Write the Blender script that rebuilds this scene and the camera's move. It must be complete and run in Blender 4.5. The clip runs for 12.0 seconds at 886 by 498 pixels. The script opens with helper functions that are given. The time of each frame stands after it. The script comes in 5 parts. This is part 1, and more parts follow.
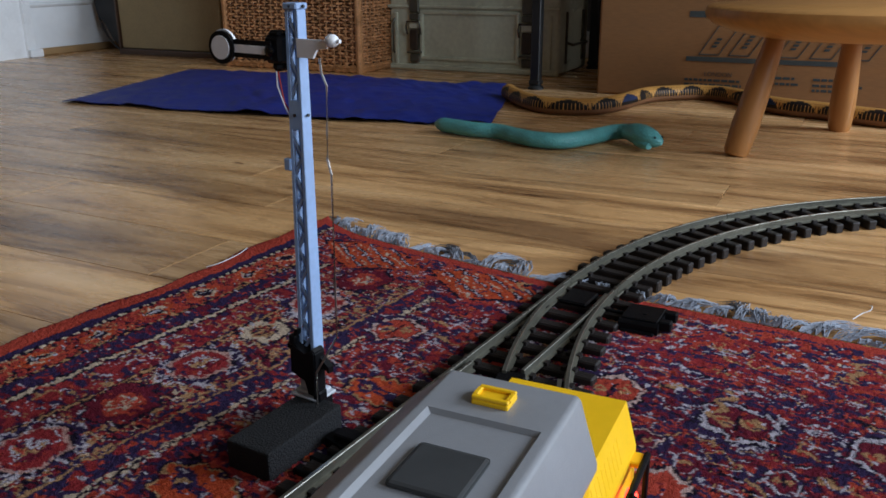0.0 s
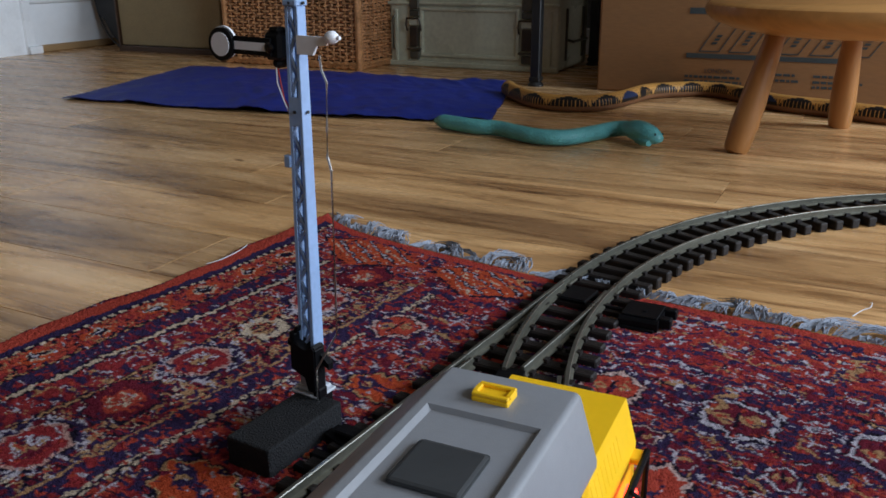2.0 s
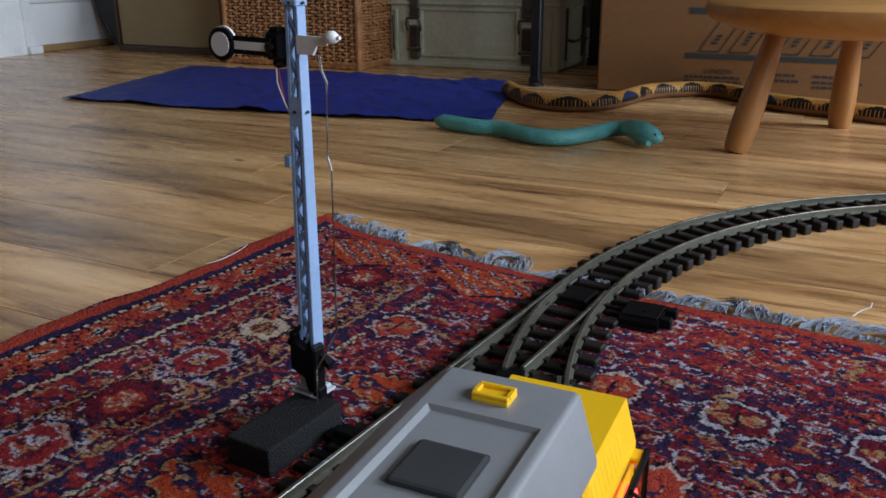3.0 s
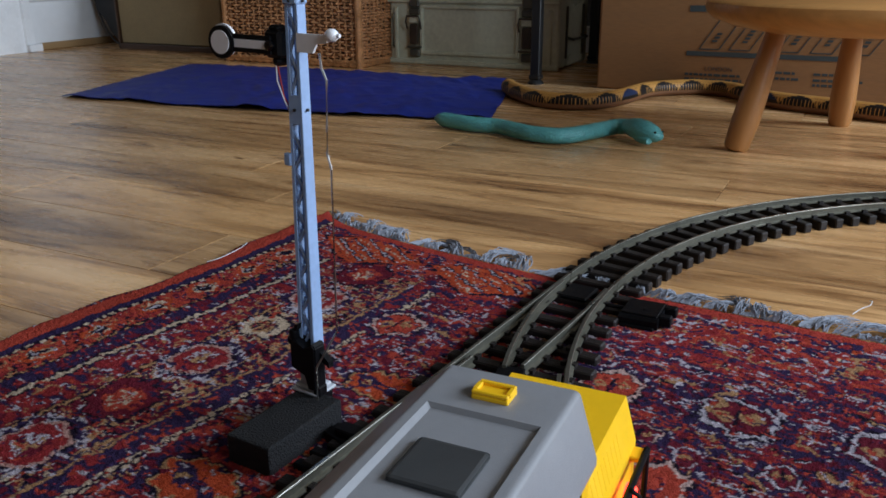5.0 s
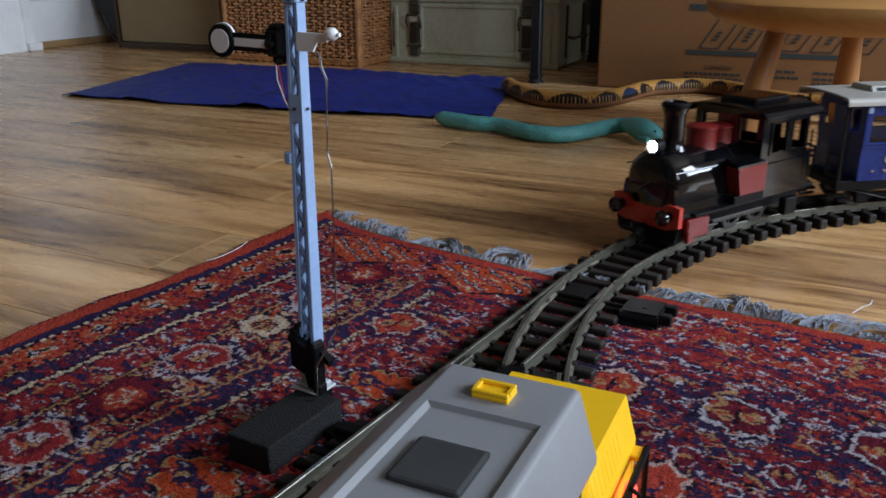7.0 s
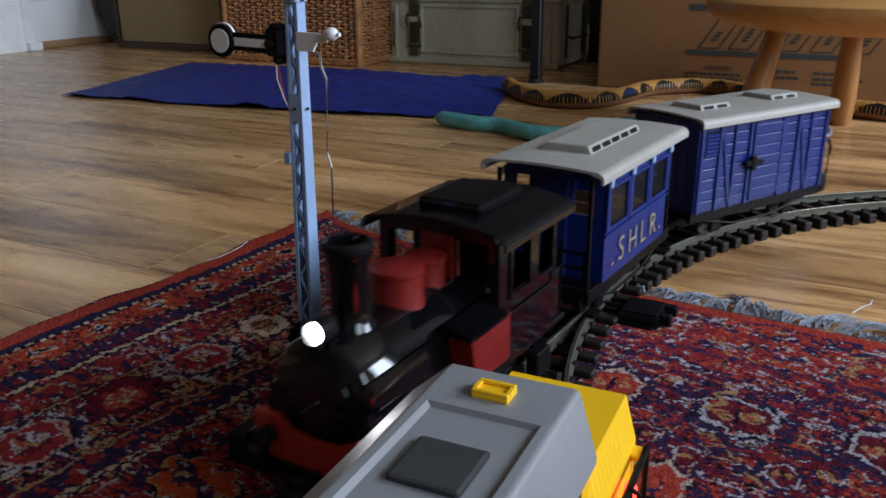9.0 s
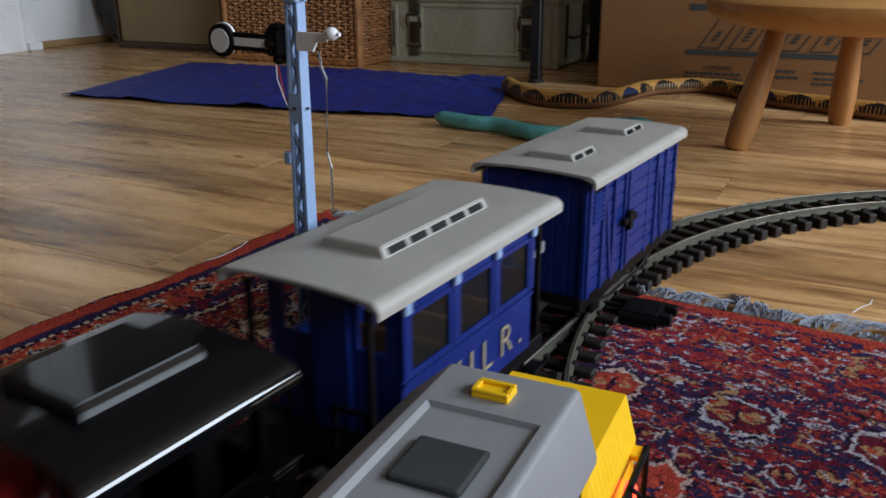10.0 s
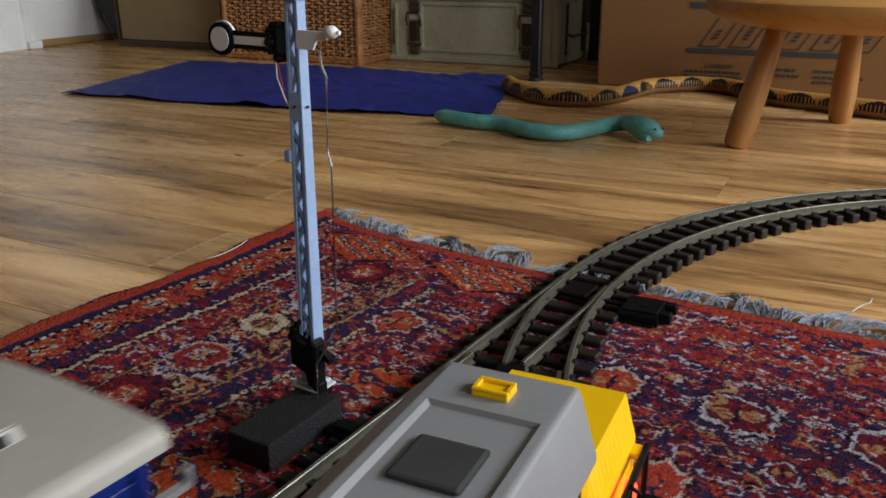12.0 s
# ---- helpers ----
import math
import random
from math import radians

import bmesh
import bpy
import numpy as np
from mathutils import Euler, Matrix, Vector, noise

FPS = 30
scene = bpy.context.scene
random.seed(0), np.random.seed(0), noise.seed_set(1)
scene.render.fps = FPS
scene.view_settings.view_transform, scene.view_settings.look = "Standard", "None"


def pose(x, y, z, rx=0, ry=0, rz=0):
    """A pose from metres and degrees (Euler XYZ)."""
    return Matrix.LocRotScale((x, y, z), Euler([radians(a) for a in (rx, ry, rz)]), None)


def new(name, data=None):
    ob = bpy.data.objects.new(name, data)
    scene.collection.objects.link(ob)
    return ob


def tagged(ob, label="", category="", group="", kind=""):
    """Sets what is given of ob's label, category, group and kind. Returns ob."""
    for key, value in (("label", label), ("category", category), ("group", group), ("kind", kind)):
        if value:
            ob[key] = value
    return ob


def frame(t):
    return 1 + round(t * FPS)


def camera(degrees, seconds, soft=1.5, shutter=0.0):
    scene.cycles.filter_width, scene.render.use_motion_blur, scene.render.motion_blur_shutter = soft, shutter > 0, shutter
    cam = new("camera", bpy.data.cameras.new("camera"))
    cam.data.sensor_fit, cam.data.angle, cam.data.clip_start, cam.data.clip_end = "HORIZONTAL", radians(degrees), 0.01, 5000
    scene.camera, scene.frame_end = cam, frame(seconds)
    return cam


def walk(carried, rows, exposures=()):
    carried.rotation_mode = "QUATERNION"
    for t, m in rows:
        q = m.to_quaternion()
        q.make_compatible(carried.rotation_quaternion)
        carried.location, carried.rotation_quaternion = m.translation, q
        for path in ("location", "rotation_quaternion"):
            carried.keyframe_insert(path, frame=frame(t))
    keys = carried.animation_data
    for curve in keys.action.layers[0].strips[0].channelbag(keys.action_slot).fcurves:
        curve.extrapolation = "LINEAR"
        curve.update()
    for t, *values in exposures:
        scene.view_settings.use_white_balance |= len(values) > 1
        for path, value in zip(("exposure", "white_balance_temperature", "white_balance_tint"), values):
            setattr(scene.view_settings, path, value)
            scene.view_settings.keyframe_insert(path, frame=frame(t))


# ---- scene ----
cam = camera(2 * math.degrees(math.atan(784 / 1480)), 12.0, soft=1.6, shutter=0.5)
EYE = (0.0, 0.0, 0.314)


def aim(t, drop):
    """A row of the camera's path: it only nods a little."""
    return t, pose(*EYE, 90 - 19.04 + math.degrees(drop / 1480), 0, 0) @ pose(0, 0, 0, 0, 0, -0.38)


walk(cam, [aim(0, 5.6), aim(0.5, 2.9), aim(1, 0.2), aim(1.5, 1.2), aim(2, 0.1), aim(3, 0), aim(4, -1.6), aim(5, -3.4), aim(5.5, -5),
           aim(6.5, -5), aim(7, -5.4), aim(8, -5.5), aim(9, -5.6), aim(9.5, -6.4), aim(10, -6), aim(10.5, -7.2), aim(11, -7.6), aim(12, -8.7)],
     [(0, 0.0, 6500, 15), (7, 0.0, 6500, 15), (9, -0.08, 6500, 15), (9.7, -0.08, 6600, 15), (10.5, -0.05, 7200, 15), (12, 0.0, 7700, 15)])

# ---- light: a dull sky through two tall windows in one wall ----
ROOM = pose(0, 0, 0, 0, 0, -27)
world = bpy.data.worlds.new("world")
scene.world = world
world.use_nodes = True
sky = world.node_tree.nodes.new("ShaderNodeTexSky")
sky.sky_type, sky.sun_disc, sky.sun_elevation, sky.sun_rotation = "NISHITA", False, radians(35), radians(100)
world.node_tree.links.new(sky.outputs[0], world.node_tree.nodes["Background"].inputs[0])
world.node_tree.nodes["Background"].inputs[1].default_value = 0.12


def window_light(a, b, z, w, h, watts, turn, colour):
    lamp = bpy.data.lights.new("window_daylight", "AREA")
    lamp.shape, lamp.size, lamp.size_y, lamp.energy, lamp.color = "RECTANGLE", w, h, watts, colour
    ob = new("window_daylight", lamp)
    ob.matrix_world = ROOM @ pose(a, b, z) @ pose(0, 0, 0, 90, 0, turn)
    return ob


window_light(2.44, 1.75, 1.45, 1.1, 1.3, 124, 90, (0.70, 0.86, 1.0))
window_light(2.44, -0.3, 1.45, 1.2, 1.3, 50, 90, (0.70, 0.86, 1.0))


# ---- materials ----
def material(name, colour, rough=0.5, metal=0.0, vary=0.12, scale=30.0, bump=0.0, bump_scale=200.0, coat=0.0, glow=0.0, glow_colour=None, stretch=(1, 1, 1), rough_vary=0.1, spec=0.5):
    """Base colour with two scales of variation, uneven gloss and fine relief."""
    m = bpy.data.materials.new(name)
    m.use_nodes = True
    nt = m.node_tree
    b = nt.nodes["Principled BSDF"]
    tc = nt.nodes.new("ShaderNodeTexCoord")
    mp = nt.nodes.new("ShaderNodeMapping")
    mp.inputs["Scale"].default_value = stretch
    nt.links.new(tc.outputs["Object"], mp.inputs["Vector"])
    n1 = nt.nodes.new("ShaderNodeTexNoise")
    n1.inputs["Scale"].default_value, n1.inputs["Detail"].default_value = scale, 5
    n2 = nt.nodes.new("ShaderNodeTexNoise")
    n2.inputs["Scale"].default_value, n2.inputs["Detail"].default_value = scale * 9, 3
    for n in (n1, n2):
        nt.links.new(mp.outputs[0], n.inputs["Vector"])
    add = nt.nodes.new("ShaderNodeMath")
    add.operation = "ADD"
    nt.links.new(n1.outputs["Fac"], add.inputs[0])
    nt.links.new(n2.outputs["Fac"], add.inputs[1])
    ramp = nt.nodes.new("ShaderNodeMapRange")
    ramp.inputs["From Min"].default_value, ramp.inputs["From Max"].default_value = 0.6, 1.4
    ramp.inputs["To Min"].default_value, ramp.inputs["To Max"].default_value = 1 - vary, 1 + vary
    nt.links.new(add.outputs[0], ramp.inputs["Value"])
    mul = nt.nodes.new("ShaderNodeVectorMath")
    mul.operation = "SCALE"
    mul.inputs[0].default_value = colour
    nt.links.new(ramp.outputs[0], mul.inputs["Scale"])
    nt.links.new(mul.outputs[0], b.inputs["Base Color"])
    rr = nt.nodes.new("ShaderNodeMapRange")
    rr.inputs["From Min"].default_value, rr.inputs["From Max"].default_value = 0.3, 0.7
    rr.inputs["To Min"].default_value, rr.inputs["To Max"].default_value = max(0.02, rough - rough_vary), min(1, rough + rough_vary)
    nt.links.new(n1.outputs["Fac"], rr.inputs["Value"])
    nt.links.new(rr.outputs[0], b.inputs["Roughness"])
    b.inputs["Metallic"].default_value = metal
    b.inputs["Coat Weight"].default_value = coat
    b.inputs["Specular IOR Level"].default_value = spec
    if bump:
        n3 = nt.nodes.new("ShaderNodeTexNoise")
        n3.inputs["Scale"].default_value, n3.inputs["Detail"].default_value = bump_scale, 4
        nt.links.new(mp.outputs[0], n3.inputs["Vector"])
        bp = nt.nodes.new("ShaderNodeBump")
        bp.inputs["Strength"].default_value, bp.inputs["Distance"].default_value = bump, 0.002
        nt.links.new(n3.outputs["Fac"], bp.inputs["Height"])
        nt.links.new(bp.outputs[0], b.inputs["Normal"])
    if glow:
        b.inputs["Emission Color"].default_value = (*(glow_colour or colour), 1)
        b.inputs["Emission Strength"].default_value = glow
    return m


def glass_material(name, colour, rough=0.05, alpha=0.25):
    m = bpy.data.materials.new(name)
    m.use_nodes = True
    b = m.node_tree.nodes["Principled BSDF"]
    b.inputs["Base Color"].default_value = (*colour, 1)
    b.inputs["Roughness"].default_value, b.inputs["Alpha"].default_value = rough, alpha
    return m


def wood_floor():
    """Laminate oak boards: long grain, dark streaks, knots, each board its own tone."""
    m = bpy.data.materials.new("oak_boards")
    m.use_nodes = True
    nt = m.node_tree
    L = nt.links.new
    b = nt.nodes["Principled BSDF"]
    tc = nt.nodes.new("ShaderNodeTexCoord")
    info = nt.nodes.new("ShaderNodeObjectInfo")
    off = nt.nodes.new("ShaderNodeCombineXYZ")
    k = nt.nodes.new("ShaderNodeMath")
    k.operation = "MULTIPLY"
    k.inputs[1].default_value = 37.0
    L(info.outputs["Random"], k.inputs[0])
    for i in (0, 1, 2):
        L(k.outputs[0], off.inputs[i])
    add = nt.nodes.new("ShaderNodeVectorMath")
    L(tc.outputs["Object"], add.inputs[0])
    L(off.outputs[0], add.inputs[1])

    def grain(sx, sy, scale, detail, rough=0.6, distort=0.0):
        mp = nt.nodes.new("ShaderNodeMapping")
        mp.inputs["Scale"].default_value = (sx, sy, 1)
        L(add.outputs[0], mp.inputs["Vector"])
        n = nt.nodes.new("ShaderNodeTexNoise")
        n.inputs["Scale"].default_value, n.inputs["Detail"].default_value, n.inputs["Roughness"].default_value = scale, detail, rough
        n.inputs["Distortion"].default_value = distort
        L(mp.outputs[0], n.inputs["Vector"])
        return n.outputs["Fac"]

    def ramp(src, *stops):
        r = nt.nodes.new("ShaderNodeValToRGB")
        while len(r.color_ramp.elements) < len(stops):
            r.color_ramp.elements.new(0.5)
        for e, (p, c) in zip(r.color_ramp.elements, stops):
            e.position, e.color = p, (*c, 1)
        L(src, r.inputs[0])
        return r.outputs[0]

    def mix(kind, a, c, fac=1.0):
        x = nt.nodes.new("ShaderNodeMix")
        x.data_type, x.blend_type = "RGBA", kind
        x.inputs[0].default_value = fac
        L(a, x.inputs[6])
        L(c, x.inputs[7])
        return x.outputs[2]

    broad = ramp(grain(0.8, 6.0, 1.5, 4, 0.5, 1.4), (0.30, (0.28, 0.148, 0.066)), (0.43, (0.53, 0.302, 0.132)), (0.56, (0.70, 0.425, 0.200)), (0.75, (0.83, 0.55, 0.29)))
    streak = ramp(grain(1.1, 8.0, 2.2, 5, 0.6, 2.2), (0.28, (0.64, 0.59, 0.55)), (0.42, (0.95, 0.94, 0.93)), (0.62, (1.05, 1.05, 1.05)))
    fine = ramp(grain(5.0, 170.0, 3.0, 4, 0.7), (0.3, (0.93, 0.92, 0.91)), (0.6, (1.06, 1.06, 1.06)))
    blot = ramp(grain(1.3, 8.0, 2.4, 6, 0.68, 1.8), (0.29, (0.24, 0.185, 0.15)), (0.40, (0.66, 0.60, 0.56)), (0.49, (1, 1, 1)))
    knot = ramp(grain(4.5, 9.0, 3.2, 3, 0.5, 0.4), (0.20, (0.16, 0.11, 0.08)), (0.255, (0.55, 0.48, 0.42)), (0.30, (1, 1, 1)))
    tone = ramp(info.outputs["Random"], (0.0, (0.78, 0.76, 0.74)), (0.5, (1.0, 0.98, 0.96)), (1.0, (1.16, 1.13, 1.08)))
    c = mix("MULTIPLY", mix("MULTIPLY", mix("MULTIPLY", mix("MULTIPLY", mix("MULTIPLY", broad, streak), fine), blot, 0.85), knot), tone)
    L(c, b.inputs["Base Color"])
    rr = nt.nodes.new("ShaderNodeMapRange")
    rr.inputs["To Min"].default_value, rr.inputs["To Max"].default_value = 0.17, 0.36
    g = grain(3, 20, 4, 4)
    L(g, rr.inputs["Value"])
    L(rr.outputs[0], b.inputs["Roughness"])
    bp = nt.nodes.new("ShaderNodeBump")
    bp.inputs["Strength"].default_value, bp.inputs["Distance"].default_value = 0.25, 0.001
    L(grain(5, 150, 3, 5, 0.7), bp.inputs["Height"])
    L(bp.outputs[0], b.inputs["Normal"])
    return m


OAK = wood_floor()
GAP = material("dark_seam", (0.09, 0.05, 0.025), 0.8)
WALL = material("white_wall_paint", (0.82, 0.83, 0.84), 0.6, vary=0.04, scale=4, bump=0.1)
SKIRT = material("oak_skirting", (0.36, 0.22, 0.1), 0.5, stretch=(1, 8, 8))
SLEEPER = material("dark_brown_sleeper_plastic", (0.016, 0.012, 0.011), 0.55, vary=0.3, spec=0.3, bump=0.4, bump_scale=900, stretch=(1, 0.15, 1))
RAIL = material("brass_rail_dulled", (0.15, 0.145, 0.115), 0.5, 0.75, vary=0.25, scale=25, rough_vary=0.05)
RAILHEAD = material("rail_head_polished", (0.46, 0.455, 0.40), 0.30, 0.95, vary=0.2, scale=25, rough_vary=0.06)
BLACK = material("matt_black_plastic", (0.005, 0.005, 0.006), 0.42, vary=0.3, bump=0.2, bump_scale=1500, spec=0.12)
GLOSS = material("gloss_black_paint", (0.003, 0.003, 0.004), 0.085, vary=0.3, rough_vary=0.03, spec=0.5)
ROOFBLACK = material("gloss_black_roof_paint", (0.003, 0.003, 0.004), 0.08, vary=0.3, rough_vary=0.03, spec=0.45)
RED = material("dark_red_plastic", (0.17, 0.010, 0.009), 0.34, vary=0.2, bump=0.1, bump_scale=1200)
SIGNAL_RED = material("bright_red_plastic", (0.5, 0.035, 0.02), 0.42, vary=0.15)
BLUE = material("navy_blue_plastic", (0.004, 0.020, 0.15), 0.36, vary=0.18, bump=0.12, bump_scale=1200, spec=0.4)
ROOFGREY = material("satin_grey_roof", (0.385, 0.366, 0.335), 0.42, vary=0.08, scale=18, bump=0.25, bump_scale=1600)
LOCOGREY = material("warm_grey_plastic", (0.245, 0.25, 0.265), 0.42, vary=0.05, bump=0.10, bump_scale=1800)
YELLOW = material("chrome_yellow_plastic", (0.95, 0.54, 0.01), 0.38, vary=0.05, bump=0.1, bump_scale=1800)
PADGREY = material("charcoal_ribbed_pad", (0.040, 0.042, 0.044), 0.6, vary=0.08, bump=0.12, bump_scale=2600)
MAST = material("pale_blue_grey_mast", (0.28, 0.40, 0.62), 0.4, vary=0.1)
WHITE = material("white_plastic", (0.8, 0.8, 0.82), 0.4, vary=0.04)
STEEL = material("bright_steel_wire", (0.5, 0.48, 0.46), 0.3, 1.0)
STEELDK = material("worn_steel", (0.075, 0.072, 0.07), 0.45, 1.0, vary=0.3)
GOLD = material("dull_gold_lettering", (0.36, 0.31, 0.20), 0.45)
LAMP = material("lit_headlamp", (1, 1, 1), 0.3, glow=220, glow_colour=(0.95, 0.98, 1.0))
REDLAMP = material("lit_red_lamp", (0.9, 0.03, 0.02), 0.3, glow=6, glow_colour=(1.0, 0.04, 0.02))


# ---- mesh helpers ----
def part(name, bm, mat, parent=None, label="", smooth=False):
    me = bpy.data.meshes.new(name)
    bmesh.ops.recalc_face_normals(bm, faces=bm.faces)
    bm.to_mesh(me)
    bm.free()
    for mm in (mat if isinstance(mat, (list, tuple)) else [mat]):
        me.materials.append(mm)
    if smooth:
        me.shade_smooth()
        me.set_sharp_from_angle(angle=radians(38))
    ob = new(name, me)
    if parent:
        ob.parent = parent
    if label:
        ob["label"] = label
    return ob


def thing(name, m, label, category, group="", kind=""):
    ob = new(name)
    ob.empty_display_size = 0.02
    ob.matrix_world = m
    return tagged(ob, label, category, group, kind)


def add_box(bm, x, y, z, sx, sy, sz, bevel=0.0, m=None, seg=1):
    """A box centred at x, y with its foot at z."""
    vs = bmesh.ops.create_cube(bm, size=1.0)["verts"]
    bmesh.ops.scale(bm, vec=(sx, sy, sz), verts=vs)
    bmesh.ops.translate(bm, vec=(x, y, z + sz / 2), verts=vs)
    if m is not None:
        bmesh.ops.transform(bm, matrix=m, verts=vs)
    if bevel:
        es = list({e for v in vs for e in v.link_edges})
        bmesh.ops.bevel(bm, geom=es, offset=bevel, segments=seg, affect="EDGES", profile=0.5)
    return bm


def box(x, y, z, sx, sy, sz, bevel=0.0, seg=1):
    return add_box(bmesh.new(), x, y, z, sx, sy, sz, bevel, None, seg)


def add_lathe(bm, profile, m=None, seg=24, cap=True):
    """Rings of (radius, height) round z."""
    rings = []
    for r, z in profile:
        rings.append([bm.verts.new((r * math.cos(2 * math.pi * i / seg), r * math.sin(2 * math.pi * i / seg), z)) for i in range(seg)])
    for a, b in zip(rings, rings[1:]):
        for i in range(seg):
            bm.faces.new((a[i], a[(i + 1) % seg], b[(i + 1) % seg], b[i]))
    if cap:
        bm.faces.new(rings[0][::-1])
        bm.faces.new(rings[-1])
    if m is not None:
        bmesh.ops.transform(bm, matrix=m, verts=[v for r in rings for v in r])
    return bm


def lathe(profile, m=None, seg=24):
    return add_lathe(bmesh.new(), profile, m, seg)


def add_rod(bm, p, q, r, seg=10):
    p, q = Vector(p), Vector(q)
    m = Matrix.Translation(p) @ (q - p).to_track_quat("Z", "Y").to_matrix().to_4x4()
    return add_lathe(bm, [(r, 0), (r, (q - p).length)], m, seg)


def add_prism(bm, outline, x0, x1, axis="x"):
    """An outline in two axes, drawn out along the third."""
    def at(u, v, w):
        return {"x": (w, u, v), "y": (u, w, v), "z": (u, v, w)}[axis]
    a = [bm.verts.new(at(u, v, x0)) for u, v in outline]
    b = [bm.verts.new(at(u, v, x1)) for u, v in outline]
    n = len(a)
    for i in range(n):
        bm.faces.new((a[i], a[(i + 1) % n], b[(i + 1) % n], b[i]))
    bm.faces.new(a[::-1])
    bm.faces.new(b)
    return bm


def prism(outline, x0, x1, axis="x"):
    return add_prism(bmesh.new(), outline, x0, x1, axis)


def add_sweep(bm, outline, path, closed_caps=True):
    """An outline (across, up) carried along a path of (point, heading, ...)."""
    rings = []
    for i, P in enumerate(path):
        a, b = Vector(path[max(i - 1, 0)]), Vector(path[min(i + 1, len(path) - 1)])
        t = (b - a).normalized()
        side = Vector((0, 0, 1)).cross(t).normalized()
        rings.append([bm.verts.new(Vector(P) + side * u + Vector((0, 0, v))) for u, v in outline])
    n = len(outline)
    for a, b in zip(rings, rings[1:]):
        for i in range(n):
            bm.faces.new((a[i], a[(i + 1) % n], b[(i + 1) % n], b[i]))
    if closed_caps:
        bm.faces.new(rings[0][::-1])
        bm.faces.new(rings[-1])
    return bm


def add_tube(bm, path, radii, seg=12, squash=1.0):
    """A round body along a path, radius by radius."""
    rings = []
    for i, P in enumerate(path):
        a, b = Vector(path[max(i - 1, 0)]), Vector(path[min(i + 1, len(path) - 1)])
        t = (b - a).normalized()
        side = Vector((0, 0, 1)).cross(t)
        side = side.normalized() if side.length > 1e-4 else Vector((1, 0, 0))
        up = t.cross(side)
        r = radii[i] if isinstance(radii, (list, tuple)) else radii
        rings.append([bm.verts.new(Vector(P) + side * r * math.cos(2 * math.pi * k / seg) + up * r * squash * math.sin(2 * math.pi * k / seg)) for k in range(seg)])
    for a, b in zip(rings, rings[1:]):
        for i in range(seg):
            bm.faces.new((a[i], a[(i + 1) % seg], b[(i + 1) % seg], b[i]))
    bm.faces.new(rings[0][::-1])
    bm.faces.new(rings[-1])
    return bm


# ---- the line of the track: an arc of 0.6 m radius that runs out straight at the points ----
R = 0.6
ARC = Vector((0.6563, 0.4426))
A0 = radians(148.32)
TOE = ARC + R * Vector((math.cos(A0), math.sin(A0)))
AHEAD = Vector((-math.sin(A0), math.cos(A0)))
OUT = Vector((math.cos(A0), math.sin(A0)))


def line(s, n=0.0, z=0.0):
    """A point s metres past the points, n metres out from the main line's middle."""
    if s >= 0:
        p = TOE + AHEAD * s + OUT * n
    else:
        a = A0 + s / R
        p = ARC + (R + n) * Vector((math.cos(a), math.sin(a)))
    return Vector((p.x, p.y, z))


def branch(q, n=0.0, z=0.0):
    """The siding: the arc goes on for 30 degrees, then an equal arc bends back."""
    th = min(q / R, radians(30))
    x, y, h = R * math.sin(th), -R * (1 - math.cos(th)), th
    if q / R > radians(30):
        h = radians(30) - min(q / R - radians(30), radians(30))
        x += R * (math.sin(radians(30)) - math.sin(h))
        y -= R * (math.cos(h) - math.cos(radians(30)))
        rest = q - 2 * R * radians(30)
        if rest > 0:
            x += rest
    x += -n * -math.sin(h)
    y += n * math.cos(h)
    p = TOE + AHEAD * x + OUT * y
    return Vector((p.x, p.y, z))


def heading(f, q):
    v = f(q + 0.002) - f(q - 0.002)
    return math.degrees(math.atan2(v.y, v.x))


# ---- setting ----
def room():
    boards = tagged(new("floor"), "honey-brown oak laminate floor in long boards with dark streaks", "floor", kind="structure")
    boards.matrix_world = ROOM
    bm = box(-0.2, 0.3, -0.06, 5.6, 5.2, 0.048)
    part("subfloor", bm, GAP, boards)
    return boards


FLOOR = room()


def plain_wall(name, a, b, z, sa, sb, sz, label, paint=None):
    ob = part(name, box(a, b, z, sa, sb, sz), paint or WALL)
    ob.matrix_world = ROOM
    return tagged(ob, label, "wall", kind="structure")


plain_wall("wall_west", -2.83, 2.395, 0, 0.1, 0.99, 0.95, "white painted dado of the side wall")
# added upper wall out of view, dark to dull its reflection in the roofs
plain_wall("wall_west_upper", -2.83, 2.395, 0.95, 0.1, 0.99, 1.55, "unseen upper side wall, made dull brown so gloss roofs mirror nothing bright", material("dull_brown_upper_wall", (0.09, 0.07, 0.055), 0.75, vary=0.15, scale=3))
# added wall out of view: closes the room, dark to cut bounce and reflections
plain_wall("wall_west_front", -2.83, -0.125, 0, 0.1, 4.05, 2.5, "unseen plain side wall, dark brown to darken reflections and room bounce", material("dark_brown_wall", (0.10, 0.07, 0.048), 0.75, vary=0.2, scale=3))
# dimness put into the back wall's colour, so gloss black mirrors it dark
plain_wall("wall_north", -0.15, 2.94, 0, 5.26, 0.1, 2.5, "dark brown back wall, its colour chosen to keep gloss reflections dim", material("dull_brown_wall", (0.07, 0.055, 0.045), 0.7, vary=0.1, scale=4))
# unseen wall; its dark colour keeps warm reflections off the boiler
plain_wall("wall_south", -0.15, -2.2, 0, 5.26, 0.1, 2.5, "unseen plain wall behind the camera, dark so the boiler stays black", material("warm_brown_wall", (0.12, 0.10, 0.082), 0.7, vary=0.1, scale=4))
plain_wall("wall_east_back", 2.53, 2.595, 0, 0.1, 0.59, 2.5, "white painted wall beside a window")
plain_wall("wall_east_pier", 2.53, 0.75, 0.8, 0.1, 0.9, 1.3, "white painted pier between two windows")
